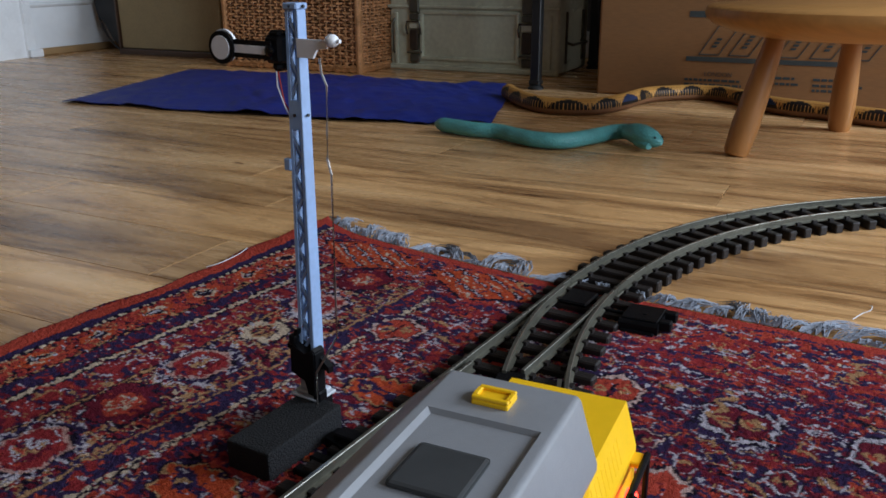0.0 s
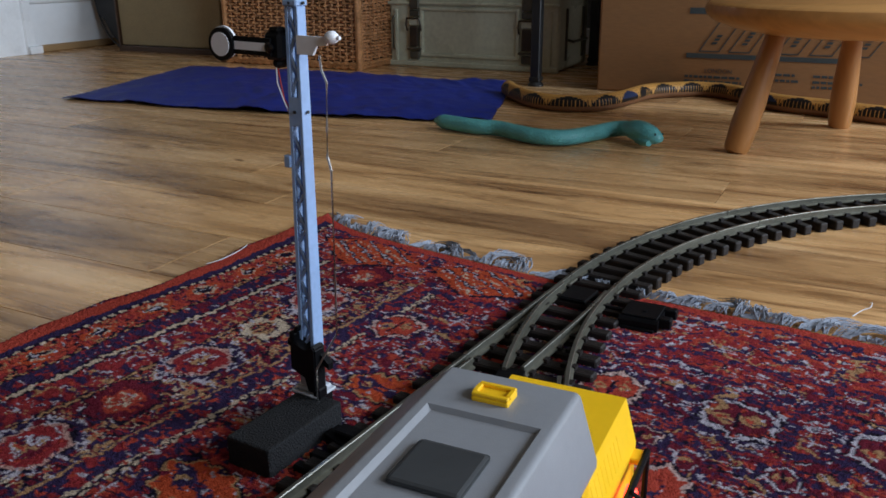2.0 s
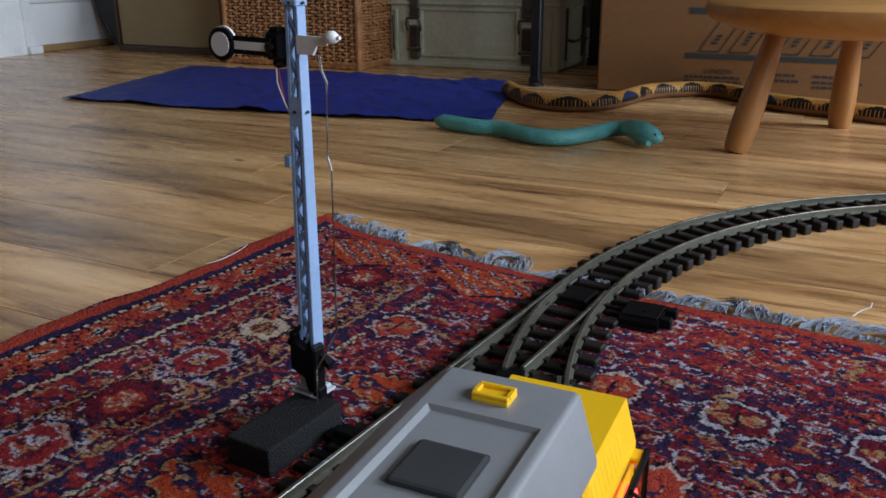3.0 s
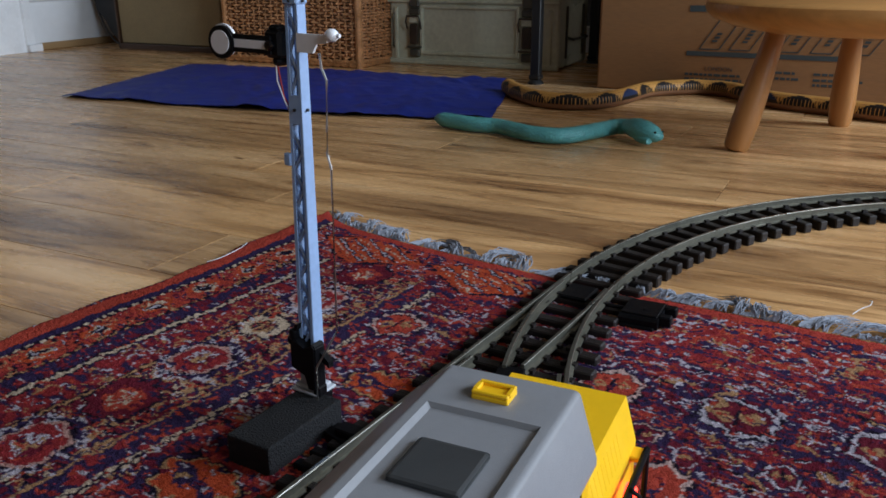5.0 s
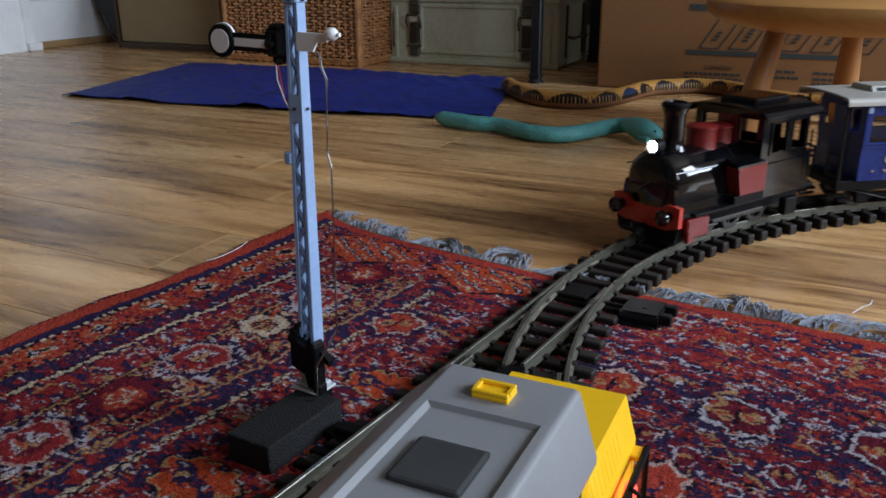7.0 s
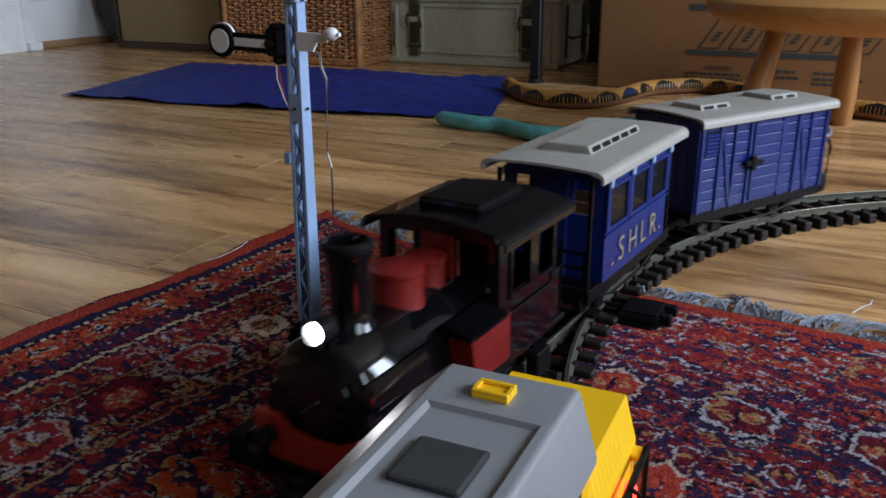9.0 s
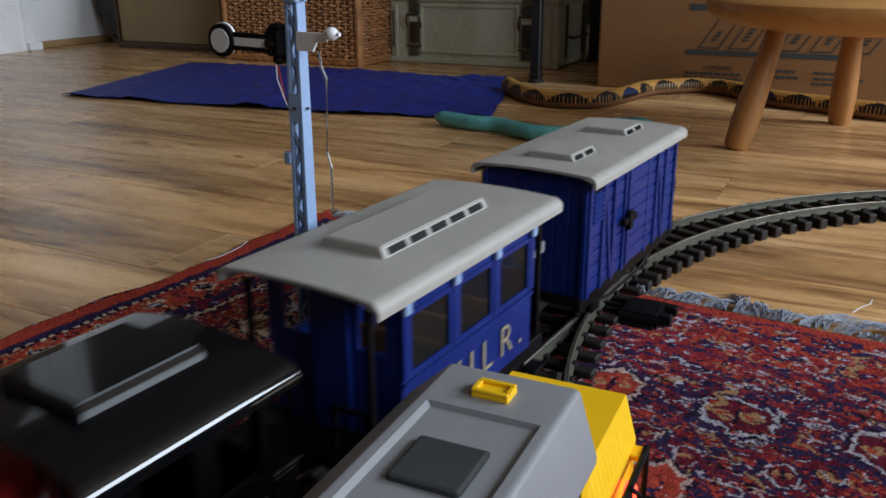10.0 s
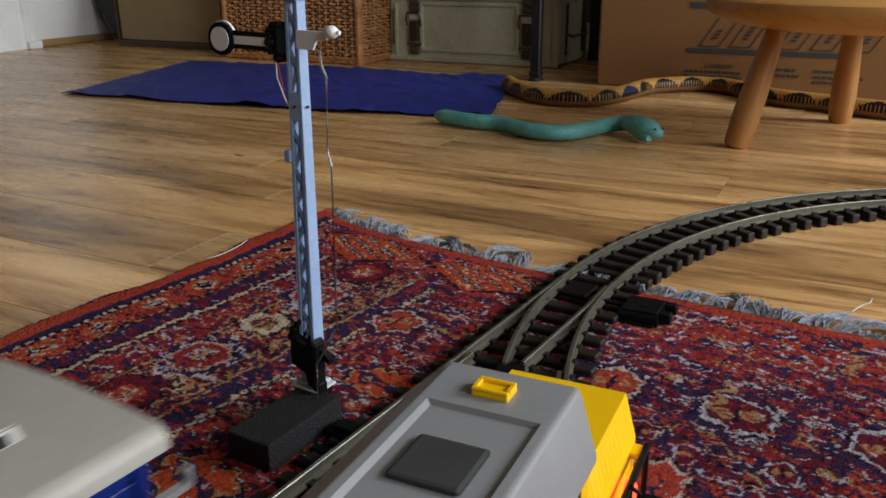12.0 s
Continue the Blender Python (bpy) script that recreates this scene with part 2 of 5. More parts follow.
plain_wall("wall_east_front", 2.53, -1.575, 0, 0.1, 1.35, 2.5, "white painted wall beside a window")
plain_wall("wall_east_sill", 2.53, 0.7, 0, 0.1, 3.2, 0.8, "white painted wall under a window")
plain_wall("wall_east_head", 2.53, 0.7, 2.1, 0.1, 3.2, 0.4, "white painted wall over a window")
# ceiling out of view, coloured dull to weaken its bounce on roofs
ceil_ob = part("ceiling", box(-0.15, 0.37, 2.5, 5.46, 5.24, 0.1), material("buff_ceiling_paint", (0.26, 0.22, 0.17), 0.8, vary=0.06, scale=3))
ceil_ob.matrix_world = ROOM
tagged(ceil_ob, "unseen ceiling, dull buff to hold down bounce and reflections", "ceiling", kind="structure")


# ---- track ----
RAIL_OUT = [(-0.0035, 0), (0.0035, 0), (0.0035, 0.0012), (0.0009, 0.0024), (0.0009, 0.0058), (0.0016, 0.0066), (0.0016, 0.0086), (0.0012, 0.009),
            (-0.0012, 0.009), (-0.0016, 0.0086), (-0.0016, 0.0066), (-0.0009, 0.0058), (-0.0009, 0.0024), (-0.0035, 0.0012)]
RAIL_Z = 0.012
GAUGE = 0.0241


def sleeper_mesh(half_in, half_out, chairs):
    """A sleeper across y, with a rail chair on both sides of each rail."""
    bm = box(0, (half_out - half_in) / 2, 0, 0.0115, half_in + half_out, 0.0115, 0.0013)
    for c in chairs:
        for k in (-1, 1):
            add_box(bm, 0, c + k * 0.0045, 0.0115, 0.006, 0.0035, 0.0032)
    me = bpy.data.meshes.new("sleeper")
    bmesh.ops.recalc_face_normals(bm, faces=bm.faces)
    bm.to_mesh(me)
    bm.free()
    me.materials.append(SLEEPER)
    return me


SLEEPER_MESH = sleeper_mesh(0.0455, 0.0455, (-GAUGE, GAUGE))


def place_sleeper(parent, me, p, deg):
    ob = new("sleeper", me)
    ob.parent = parent
    ob.matrix_local = pose(p.x, p.y, 0, 0, 0, deg)
    return ob


def rail(parent, pts, name="rail"):
    bm = add_sweep(bmesh.new(), RAIL_OUT, pts)
    for f in bm.faces:
        if len(f.verts) == 4 and min(v.co.z for v in f.verts) > pts[0][2] + 0.0080:
            f.material_index = 1
    return part(name, bm, [RAIL, RAILHEAD], parent, smooth=False)


def joiner(parent, p, deg):
    bm = box(0, 0, 0.0125, 0.02, 0.0085, 0.0022, 0.0006)
    ob = part("rail_joiner", bm, RAIL, parent)
    ob.matrix_local = pose(p.x, p.y, 0, 0, 0, deg)


def track(name, f, q0, q1, count, label, group="train set track"):
    t = thing(name, Matrix.Identity(4), label, "train track", group)
    n = max(2, int(abs(q1 - q0) / 0.015))
    for k in (-1, 1):
        rail(t, [f(q0 + 0.0005 + (q1 - q0 - 0.001) * i / n, k * GAUGE, RAIL_Z) for i in range(n + 1)])
        joiner(t, f(q1, k * GAUGE), heading(f, q1))
    for i in range(count):
        q = q0 + (q1 - q0) * (i + 0.5) / count
        place_sleeper(t, SLEEPER_MESH, f(q), heading(f, q))
    return t


SEC = R * radians(30)
for i in range(8):
    track("curved_track", line, -SEC * (i + 1) + 0.012, -SEC * i + 0.012 if i else 0.0, 12, "curved toy track, dull brass rails on dark brown plastic sleepers")


def turnout():
    t = thing("track_turnout", Matrix.Identity(4), "toy track points, dull rails on dark plastic sleepers", "train track", "train set track")
    seg = 20
    rail(t, [line(0.001 + 0.31 * i / seg, GAUGE, RAIL_Z) for i in range(seg + 1)], "stock_rail")
    rail(t, [branch(0.001 + (SEC - 0.002) * i / seg, -GAUGE, RAIL_Z) for i in range(seg + 1)], "stock_rail")
    for f, side, cut, end in ((line, -GAUGE, 0.236, 0.31), (branch, GAUGE, 0.240, SEC)):
        a = 0.022
        rail(t, [f(a + (cut - 0.034 - a) * i / seg, side * (1 - 0.10 * max(0, 1 - i / 6)), RAIL_Z) for i in range(seg + 1)], "switch_blade")
        rail(t, [f(cut + 0.022 + (end - cut - 0.024) * i / 6, side, RAIL_Z) for i in range(7)], "frog_rail")
        guard = -side * 0.76
        rail(t, [f(cut - 0.03 + 0.06 * i / 4, guard, RAIL_Z - 0.001) for i in range(5)], "check_rail")
    p = line(0.238, -GAUGE)
    fr = part("frog", prism([(-0.034, -0.010), (0.024, -0.009), (0.024, 0.009), (-0.034, 0.010)], 0.0115, 0.0185, "z"), BLACK, t)
    fr.matrix_local = pose(p.x, p.y, 0, 0, 0, heading(line, 0.1) + 12)
    for i in range(12):
        q = 0.31 * (i + 0.5) / 12
        th = math.asin(min(0.5, q / R))
        off = R * (1 - math.cos(th))
        half_in = 0.0455 + off
        me = sleeper_mesh(0.0455, half_in, (-GAUGE, GAUGE, off - GAUGE, off + GAUGE)) if off > 0.009 else sleeper_mesh(0.0455, half_in, (-GAUGE, GAUGE + off))
        place_sleeper(t, me, line(q), heading(line, 0.1))
    # tie bar and the plate over it between the rails
    d = heading(line, 0.1)
    c = line(0.028, 0.003)
    pl = part("tie_plate", box(0, 0, 0.0116, 0.034, 0.028, 0.004, 0.0015), BLACK, t)
    pl.matrix_local = pose(c.x, c.y, 0, 0, 0, d)
    return t


turnout()
for i in range(4):
    track("straight_track", line, 0.31 + 0.3 * i, 0.61 + 0.3 * i, 12, "straight toy track, dull brass rails on dark brown plastic sleepers")
track("curved_track", branch, SEC, 2 * SEC, 12, "curved toy track bending back into a siding")
track("straight_track", branch, 2 * SEC, 2 * SEC + 0.3, 12, "straight toy track of the siding")


def point_motor():
    c = line(0.038, -0.0640)
    d = heading(line, 0.1) + 4
    t = thing("point_motor", pose(c.x, c.y, 0.005, 0, 0, d), "black plastic point motor box beside the track", "switch motor")
    part("housing", prism([(-0.0215, 0.001), (0.0215, 0.001), (0.0215, 0.008), (0.0190, 0.0105), (-0.0190, 0.0105), (-0.0215, 0.008)], -0.0175, 0.0175, "y"), BLACK, t)
    part("lid", box(0, 0, 0.0105, 0.034, 0.032, 0.0015, 0.0006), BLACK, t)
    part("screw", lathe([(0.0022, 0.0115), (0.0022, 0.0126), (0.001, 0.0128)], pose(0.004, 0.002, 0), 10), BLACK, t)
    part("flange", box(0, 0, 0, 0.05, 0.03, 0.003, 0.0008), BLACK, t)
    for x in (-0.011, 0.011):
        part("cable_clamp", box(x, 0.022, 0.003, 0.009, 0.011, 0.009, 0.001), BLACK, t)
    part("throw_rod", add_rod(bmesh.new(), (0, -0.017, 0.008), (0, -0.045, 0.008), 0.0018), BLACK, t)
    return t


point_motor()


# ---- rug: knots of pile in rows, drawn by rule ----
RUG_K = Vector((-0.150, 1.044))
RUG_U = Vector((0.807, -0.5906))
RUG_V = Vector((-0.5284, -0.849))


def rug_bow(a):
    """How far the fringed end is drawn in, by the distance along it."""
    return np.maximum(0.0, 0.042 * (1 - np.exp(-a / 0.05)) - 0.08 * np.maximum(0, a - 0.35))


def rug():
    mat = bpy.data.materials.new("wool_pile")
    mat.use_nodes = True
    nt = mat.node_tree
    b = nt.nodes["Principled BSDF"]
    at = nt.nodes.new("ShaderNodeVertexColor")
    at.layer_name = "wool"
    nt.links.new(at.outputs[0], b.inputs["Base Color"])
    b.inputs["Roughness"].default_value = 0.95
    b.inputs["Specular IOR Level"].default_value = 0.03
    tc = nt.nodes.new("ShaderNodeTexCoord")
    nz = nt.nodes.new("ShaderNodeTexNoise")
    nz.inputs["Scale"].default_value, nz.inputs["Detail"].default_value = 900, 3
    nt.links.new(tc.outputs["Object"], nz.inputs["Vector"])
    bp = nt.nodes.new("ShaderNodeBump")
    bp.inputs["Strength"].default_value, bp.inputs["Distance"].default_value = 0.8, 0.003
    nt.links.new(nz.outputs["Fac"], bp.inputs["Height"])
    nt.links.new(bp.outputs[0], b.inputs["Normal"])

    STEP = 0.0014
    NU, NV = 665, 775
    rng = np.random.default_rng(5)
    iu, iv = np.meshgrid(np.arange(NU), np.arange(NV), indexing="ij")
    u = (iu + 0.5) * STEP
    v = (iv + 0.5) * STEP
    v = rug_bow(u) + v * (1 - rug_bow(u) / (NV * STEP))

    def value_noise(scale, seed, long=1.0):
        g = np.random.default_rng(seed)
        n0, n1 = int(NU * STEP / (scale * long)) + 6, int(NV * STEP / scale) + 6
        t = g.random((n0, n1))
        x, y = np.maximum(u, 0) / (scale * long), np.maximum(v, 0) / scale
        i, j = x.astype(int), y.astype(int)
        fx, fy = x - i, y - j
        fx, fy = fx * fx * (3 - 2 * fx), fy * fy * (3 - 2 * fy)
        return (t[i, j] * (1 - fx) + t[i + 1, j] * fx) * (1 - fy) + (t[i, j + 1] * (1 - fx) + t[i + 1, j + 1] * fx) * fy

    # the weave is not straight: the drawing wanders a little
    du, dv = 0.005 * (value_noise(0.05, 11) - 0.5) + 0.0045 * (value_noise(0.008, 13) - 0.5), 0.006 * (value_noise(0.045, 12) - 0.5) + 0.0055 * (value_noise(0.008, 14) - 0.5)
    u, v = u + du, v + dv
    vt = v - rug_bow(u)                                      # depth in from the fringed end
    ub = u - 0.040 * np.clip(0.5 - v, -0.3, 0.4) * np.minimum(1, u / 0.1) - 0.008 * np.clip(v / 0.2, 0, 1) * np.clip(1 - u / 0.09, 0, 1)   # depth in from the long side
    RUST, REDW, DARK = (0.37, 0.052, 0.034), (0.25, 0.027, 0.031), (0.130, 0.015, 0.028)
    NAVY, INK, CREAM = (0.033, 0.021, 0.060), (0.014, 0.010, 0.020), (0.49, 0.38, 0.28)
    PALE, TAN, ORANGE = (0.42, 0.38, 0.43), (0.36, 0.20, 0.10), (0.43, 0.066, 0.026)
    PINK = (0.50, 0.34, 0.31)
    col = np.empty((NU, NV, 3))
    every = np.ones_like(u, bool)

    def put(mask, c):
        col[mask] = c

    n1, n2, n3, n4 = value_noise(0.0044, 1, 2.0), value_noise(0.0030, 2, 2.0), value_noise(0.020, 3, 1.8), value_noise(0.0026, 4, 1.6)

    def lace(where, c, scale, seed, wide, gate=0.5, long=2.0):
        """Broken thin hooks of one colour, as stepped outlines of small leaves."""
        put(where & (np.abs(value_noise(scale * 0.66, seed, long) - 0.5) < wide * 1.25) & (value_noise(scale * 1.1, seed + 50, 1.8) > gate), c)

    # field: crimson and navy in broken rows, with rust leaves and pale and tan hooks
    put(every, REDW)
    put(n3 > 0.60, DARK)
    put((n1 > 0.57 - 0.08 * (u > 0.38)) & (n3 > 0.25), NAVY)
    put((n1 < 0.30 - 0.08 * (u > 0.38)) & (n3 < 0.7), RUST)
    put((n2 > 0.74), DARK)
    put((n2 < 0.16), NAVY)
    lace(every, INK, 0.010, 61, 0.035, 0.45)
    lace(every, RUST, 0.009, 62, 0.040, 0.50)
    lace(every, TAN, 0.010, 63, 0.026, 0.60)
    lace(every, PALE, 0.011, 64, 0.024, 0.60)
    lace(every, PALE, 0.0075, 65, 0.035, 0.68)

    def hexagon(cu, cv, ru, rv, rings, wobble=1.0):
        """A stepped hexagon of nested rings."""
        q = np.maximum(np.abs(u - cu) / ru, (np.abs(v - cv) / rv) * 0.78 + 0.45 * np.abs(u - cu) / ru)
        wob = q + wobble * (0.16 * (n4 - 0.5) + 0.12 * (n1 - 0.5))
        for k, c in rings:
            put(wob < k, c)
        return wob

    def gul(cu, cv, ru, rv, heart):
        """A medallion of the field: lace on navy, a pale outline, a red heart with two tan flowers."""
        wob = hexagon(cu, cv, ru * 1.38, rv * 1.38, [(1.0, NAVY)])
        lace(wob < 1.0, PALE, 0.0065, 71, 0.065, 0.55)
        lace(wob < 1.0, DARK, 0.0070, 72, 0.080, 0.45)
        hexagon(cu, cv, ru, rv, [(1.10, INK), (1.0, PINK if cu < 0.55 else PALE), (0.85, INK), (0.79, heart)])
        for k in (-1, 1):
            f = np.abs(u - cu - k * 0.36 * ru) / (0.30 * ru) + np.abs(v - cv + k * 0.16 * rv) / (0.42 * rv) + 0.8 * (n4 - 0.5)
            put(f < 1.0, TAN)
            put(f < 0.35, RUST)
        put((np.abs(u - cu) < 0.0016) & (np.abs(v - cv) < 0.6 * rv), INK)

    def palmette(cu, cv, ru, rv):
        """An orange leaf with a notched tan rim and a navy dagger in it."""
        q = ((u - cu) / ru) ** 2 + ((v - cv) / rv) ** 2 + 0.22 * np.sin(9 * np.arctan2(v - cv, u - cu)) + 0.3 * (n1 - 0.5)
        put(q < 1.45, INK)
        put(q < 1.22, TAN)
        put(q < 1.0, ORANGE)
        put((q < 0.9) & (np.abs(v - cv - 0.35 * (u - cu)) < 0.0030 + 0.004 * n4) & (n1 > 0.30), NAVY)
        d = np.hypot(u - cu + 0.45 * ru, v - cv) + 0.006 * (n4 - 0.5)
        put(d < 0.0085, NAVY)
        put(d < 0.0035, TAN)

    # far border along the fringed end: red selvedge, then a row of orange lozenges with slanting combs
    top = (vt < 0.100) & (ub > 0.045)
    put(top & (n1 > 0.55), NAVY)
    lace(top, RUST, 0.008, 81, 0.09, 0.35)
    lace(top, PALE, 0.0075, 82, 0.045, 0.55)
    for i in range(6):
        c = 0.142 + 0.157 * i
        q = np.abs(u - c) / 0.074 + np.abs(vt - 0.050) / 0.046 + 0.14 * (n1 - 0.5)
        put(top & (q < 1.10) & (n1 > 0.45), INK)
        put(top & (q < 1.0), ORANGE)
        comb = np.mod(-0.5 * (u - c) + 0.85 * (vt - 0.050) + 0.005 * (n1 - 0.5), 0.0175)
        put(top & (q < 0.92) & (comb < 0.0058) & (n2 > 0.2), INK)
        put(top & (q < 0.86) & (comb > 0.0016) & (comb < 0.0040) & (np.mod(u * 1.0 + v, 0.008) < 0.005), PALE)
        put(top & (q < 0.86) & (comb > 0.0105) & (comb < 0.0130) & (n4 > 0.55), CREAM)
    far = top & (u > 0.40)
    put(far & (n1 > 0.50), REDW)
    put(far & (n1 < 0.42), NAVY)
    lace(far, RUST, 0.0085, 85, 0.08, 0.42)
    lace(far, PALE, 0.0085, 86, 0.055, 0.50)
    lace(far, TAN, 0.0085, 87, 0.045, 0.60)
    put((vt > 0.098) & (vt < 0.108) & (ub > 0.10), NAVY)
    lace((vt > 0.092) & (vt < 0.116) & (ub > 0.10), REDW, 0.007, 83, 0.12, 0.3)
    put((vt >= 0.016) & (vt < 0.023) & (ub > 0.03), NAVY)
    lace((vt >= 0.014) & (vt < 0.026) & (ub > 0.03), RUST, 0.006, 84, 0.12, 0.4)
    put((vt < 0.019), (0.36, 0.046, 0.034))

    # long border, from the side inwards
    def band(lo, hi):
        return (ub >= lo) & (ub < hi) & (vt > np.where(ub > 0.040, 0.099, 0.018))

    put(band(0.0, 0.100), RUST)
    put(band(0.022, 0.033), NAVY)
    step = np.mod(v, 0.0105) < 0.0055
    put(band(0.033, 0.038), INK)
    put(band(0.0335, 0.0375) & step, CREAM)
    flower = band(0.038, 0.076)
    put(flower & (n1 > 0.63), REDW)
    lace(flower, INK, 0.0085, 91, 0.075, 0.38, 1.0)
    lace(flower, TAN, 0.0075, 92, 0.045, 0.52, 1.0)
    q, w = np.mod(v, 0.060) - 0.030, ub - 0.057
    star = np.abs(q) + 1.25 * np.abs(w) + 0.008 * (n4 - 0.5)
    put(flower & (star < 0.021), ORANGE)
    put(flower & (np.abs(star - 0.0125) < 0.0022) & (n2 > 0.35), CREAM)
    put(flower & (star < 0.0098), INK)
    put(flower & (star < 0.0036), PALE)
    put(band(0.076, 0.081), INK)
    put(band(0.0765, 0.080) & (np.mod(v, 0.012) < 0.006), TAN)
    put(band(0.081, 0.104), NAVY)
    put(band(0.081, 0.104) & (n1 > 0.66), DARK)
    put(band(0.081, 0.104) & (n2 > 0.80), REDW)
    zig = np.abs(np.mod(v, 0.0105) - 0.00525) * 0.55
    put(band(0.102, 0.112), INK)
    put((np.abs(ub - 0.1055 - zig) < 0.0024) & (vt > 0.099), CREAM)
    put(band(0.112, 0.150), DARK)
    put(band(0.112, 0.150) & (n1 > 0.52), REDW)
    put(band(0.112, 0.150) & (n1 < 0.30), NAVY)
    lace(band(0.112, 0.150), TAN, 0.008, 93, 0.05, 0.50, 1.3)
    lace(band(0.112, 0.150), PALE, 0.008, 94, 0.04, 0.60, 1.3)
    put(band(0.150, 0.157), INK)
    put((np.abs(ub - 0.1525 - 0.6 * zig) < 0.0017) & (vt > 0.09), TAN)
    main = band(0.157, 0.228) & (vt > 0.09)
    put(main & (n1 > 0.45), DARK)
    put(main & (n1 < 0.30), RUST)
    put(main & (n2 > 0.66), INK)
    lace(main, NAVY, 0.009, 95, 0.10, 0.3, 1.3)
    lace(main, TAN, 0.0075, 96, 0.085, 0.38, 1.3)
    lace(main, CREAM, 0.0070, 97, 0.040, 0.58, 1.3)
    put(band(0.228, 0.262) & (vt > 0.09), NAVY)
    put(band(0.234, 0.256) & (n1 > 0.70) & (vt > 0.09), REDW)
    put(band(0.234, 0.256) & (n2 > 0.84) & (vt > 0.09), RUST)
    put((np.abs(ub - 0.230 - 0.6 * zig) < 0.0017) & (vt > 0.09), TAN)
    put((np.abs(ub - 0.2575 - zig) < 0.0030) & (vt > 0.11), CREAM)
    put((np.abs(ub - 0.2615 + zig) < 0.0012) & (vt > 0.11), INK)
    # rosettes down the main border, four kinds in turn
    for i in range(13):
        cv = 0.150 + 0.0750 * i
        if i % 4 == 2:
            wob = hexagon(0.184, cv, 0.022, 0.020, [(1.12, INK), (1.0, CREAM), (0.60, TAN)])
            lace(wob < 0.60, INK, 0.006, 98, 0.16, 0.2, 1.0)
            lace(wob < 0.45, REDW, 0.006, 99, 0.12, 0.3, 1.0)
        elif i % 4 == 0:
            wob = hexagon(0.184, cv, 0.026, 0.024, [(1.1, INK), (1.0, DARK), (0.55, RUST)])
            lace(wob < 0.42, CREAM, 0.006, 100, 0.12, 0.3, 1.0)
        else:
            wob = hexagon(0.184, cv, 0.024, 0.022, [(1.3, NAVY), (1.12, INK), (1.0, (0.44, 0.25, 0.22)), (0.86, REDW), (0.52, DARK)])
            lace((wob > 1.0) & (wob < 1.45), PALE, 0.006, 101, 0.10, 0.35, 1.2)
            lace(wob < 0.55, PALE, 0.0065, 102, 0.13, 0.3, 1.0)
            lace(wob < 0.45, TAN, 0.0065, 103, 0.10, 0.4, 1.0)
    # field: rows of medallions and orange palmettes
    for cu, cv in ((0.285, 0.229), (0.388, 0.226), (0.490, 0.220), (0.584, 0.212), (0.680, 0.200), (0.775, 0.195)):
        gul(cu, cv, 0.023 if cu < 0.55 else 0.027, 0.019 if cu < 0.55 else 0.021, RUST if cu < 0.5 else DARK)
    for cu, cv in ((0.460, 0.322), (0.557, 0.322), (0.650, 0.315), (0.745, 0.308), (0.36, 0.60), (0.46, 0.52), (0.56, 0.50), (0.66, 0.48)):
        hexagon(cu, cv, 0.020, 0.020, [(1.12, INK), (1.0, PINK), (0.84, RUST)])
    for cu, cv in ((0.624, 0.270), (0.53, 0.272), (0.72, 0.262), (0.44, 0.275)):
        gul(cu, cv, 0.013, 0.010, DARK)
    for cu, cv in ((0.340, 0.325), (0.312, 0.487), (0.345, 0.405), (0.300, 0.62), (0.33, 0.75)):
        palmette(cu, cv, 0.030, 0.019)
    for i in range(5):
        c = 0.640 - 0.157 * i * 0.5
        put((np.abs(u - c - 0.010 * np.abs(np.mod(v, 0.020) / 0.010 - 1)) < 0.0032) & (v > 0.06 + 0.11 * (i % 2)) & (v < 0.095 + 0.12 * (i % 2)) & (ub > 0.27), TAN)
    # worn knots here and there
    f1, f2, f3 = value_noise(0.0030, 31, 2.0), value_noise(0.0032, 32, 2.0), value_noise(0.0034, 33, 2.0)
    body = (ub > 0.038) & (vt > 0.020)
    put(body & (f1 > 0.90), PALE)
    put(body & (f2 > 0.87), NAVY)
    put(body & (f3 > 0.88), RUST)
    put(body & (f3 < 0.10), DARK)
    # every knot its own shade, worn in patches
    worn = 0.86 + 0.30 * value_noise(0.12, 21)
    col *= (worn * (0.78 + 0.44 * rng.random(u.shape)))[..., None]

    gu, gv = np.meshgrid(np.arange(NU + 1) * STEP, np.arange(NV + 1) * STEP, indexing="ij")
    edge = 0.004 * np.sin(gv * 31.0) * np.exp(-gu / 0.03) + 0.003 * np.sin(gv * 67.0 + 1) * np.exp(-gu / 0.02)
    edge = edge + 0.008 * np.clip(gv / 0.2, 0, 1) * np.exp(-gu / 0.05)
    bow = rug_bow(gu)
    gw = bow + gv * (1 - bow / (NV * STEP))
    x = RUG_K.x + RUG_U.x * (gu + edge) + RUG_V.x * gw
    y = RUG_K.y + RUG_U.y * (gu + edge) + RUG_V.y * gw
    z = 0.0050 + 0.0016 * rng.random(gu.shape) + 0.0035 * np.maximum(0, np.sin(gv * 17.0 + 0.7)) * np.exp(-gu / 0.035)
    z = z - 0.0035 * np.exp(-np.minimum(gu, gv) / 0.004)
    nt_v = (NU + 1) * (NV + 1)
    co = np.stack([x, y, z], -1).reshape(-1, 3)
    # a skirt down to the floor closes the thickness
    idx = np.arange(nt_v).reshape(NU + 1, NV + 1)
    quads = np.stack([idx[:-1, :-1], idx[1:, :-1], idx[1:, 1:], idx[:-1, 1:]], -1).reshape(-1, 4)[:, ::-1]
    rim = np.concatenate([idx[:, 0], idx[-1, 1:], idx[-2::-1, -1], idx[0, -2:0:-1]])
    low = co[rim].copy()
    low[:, 2] = 0.0004
    base = nt_v + np.arange(len(rim))
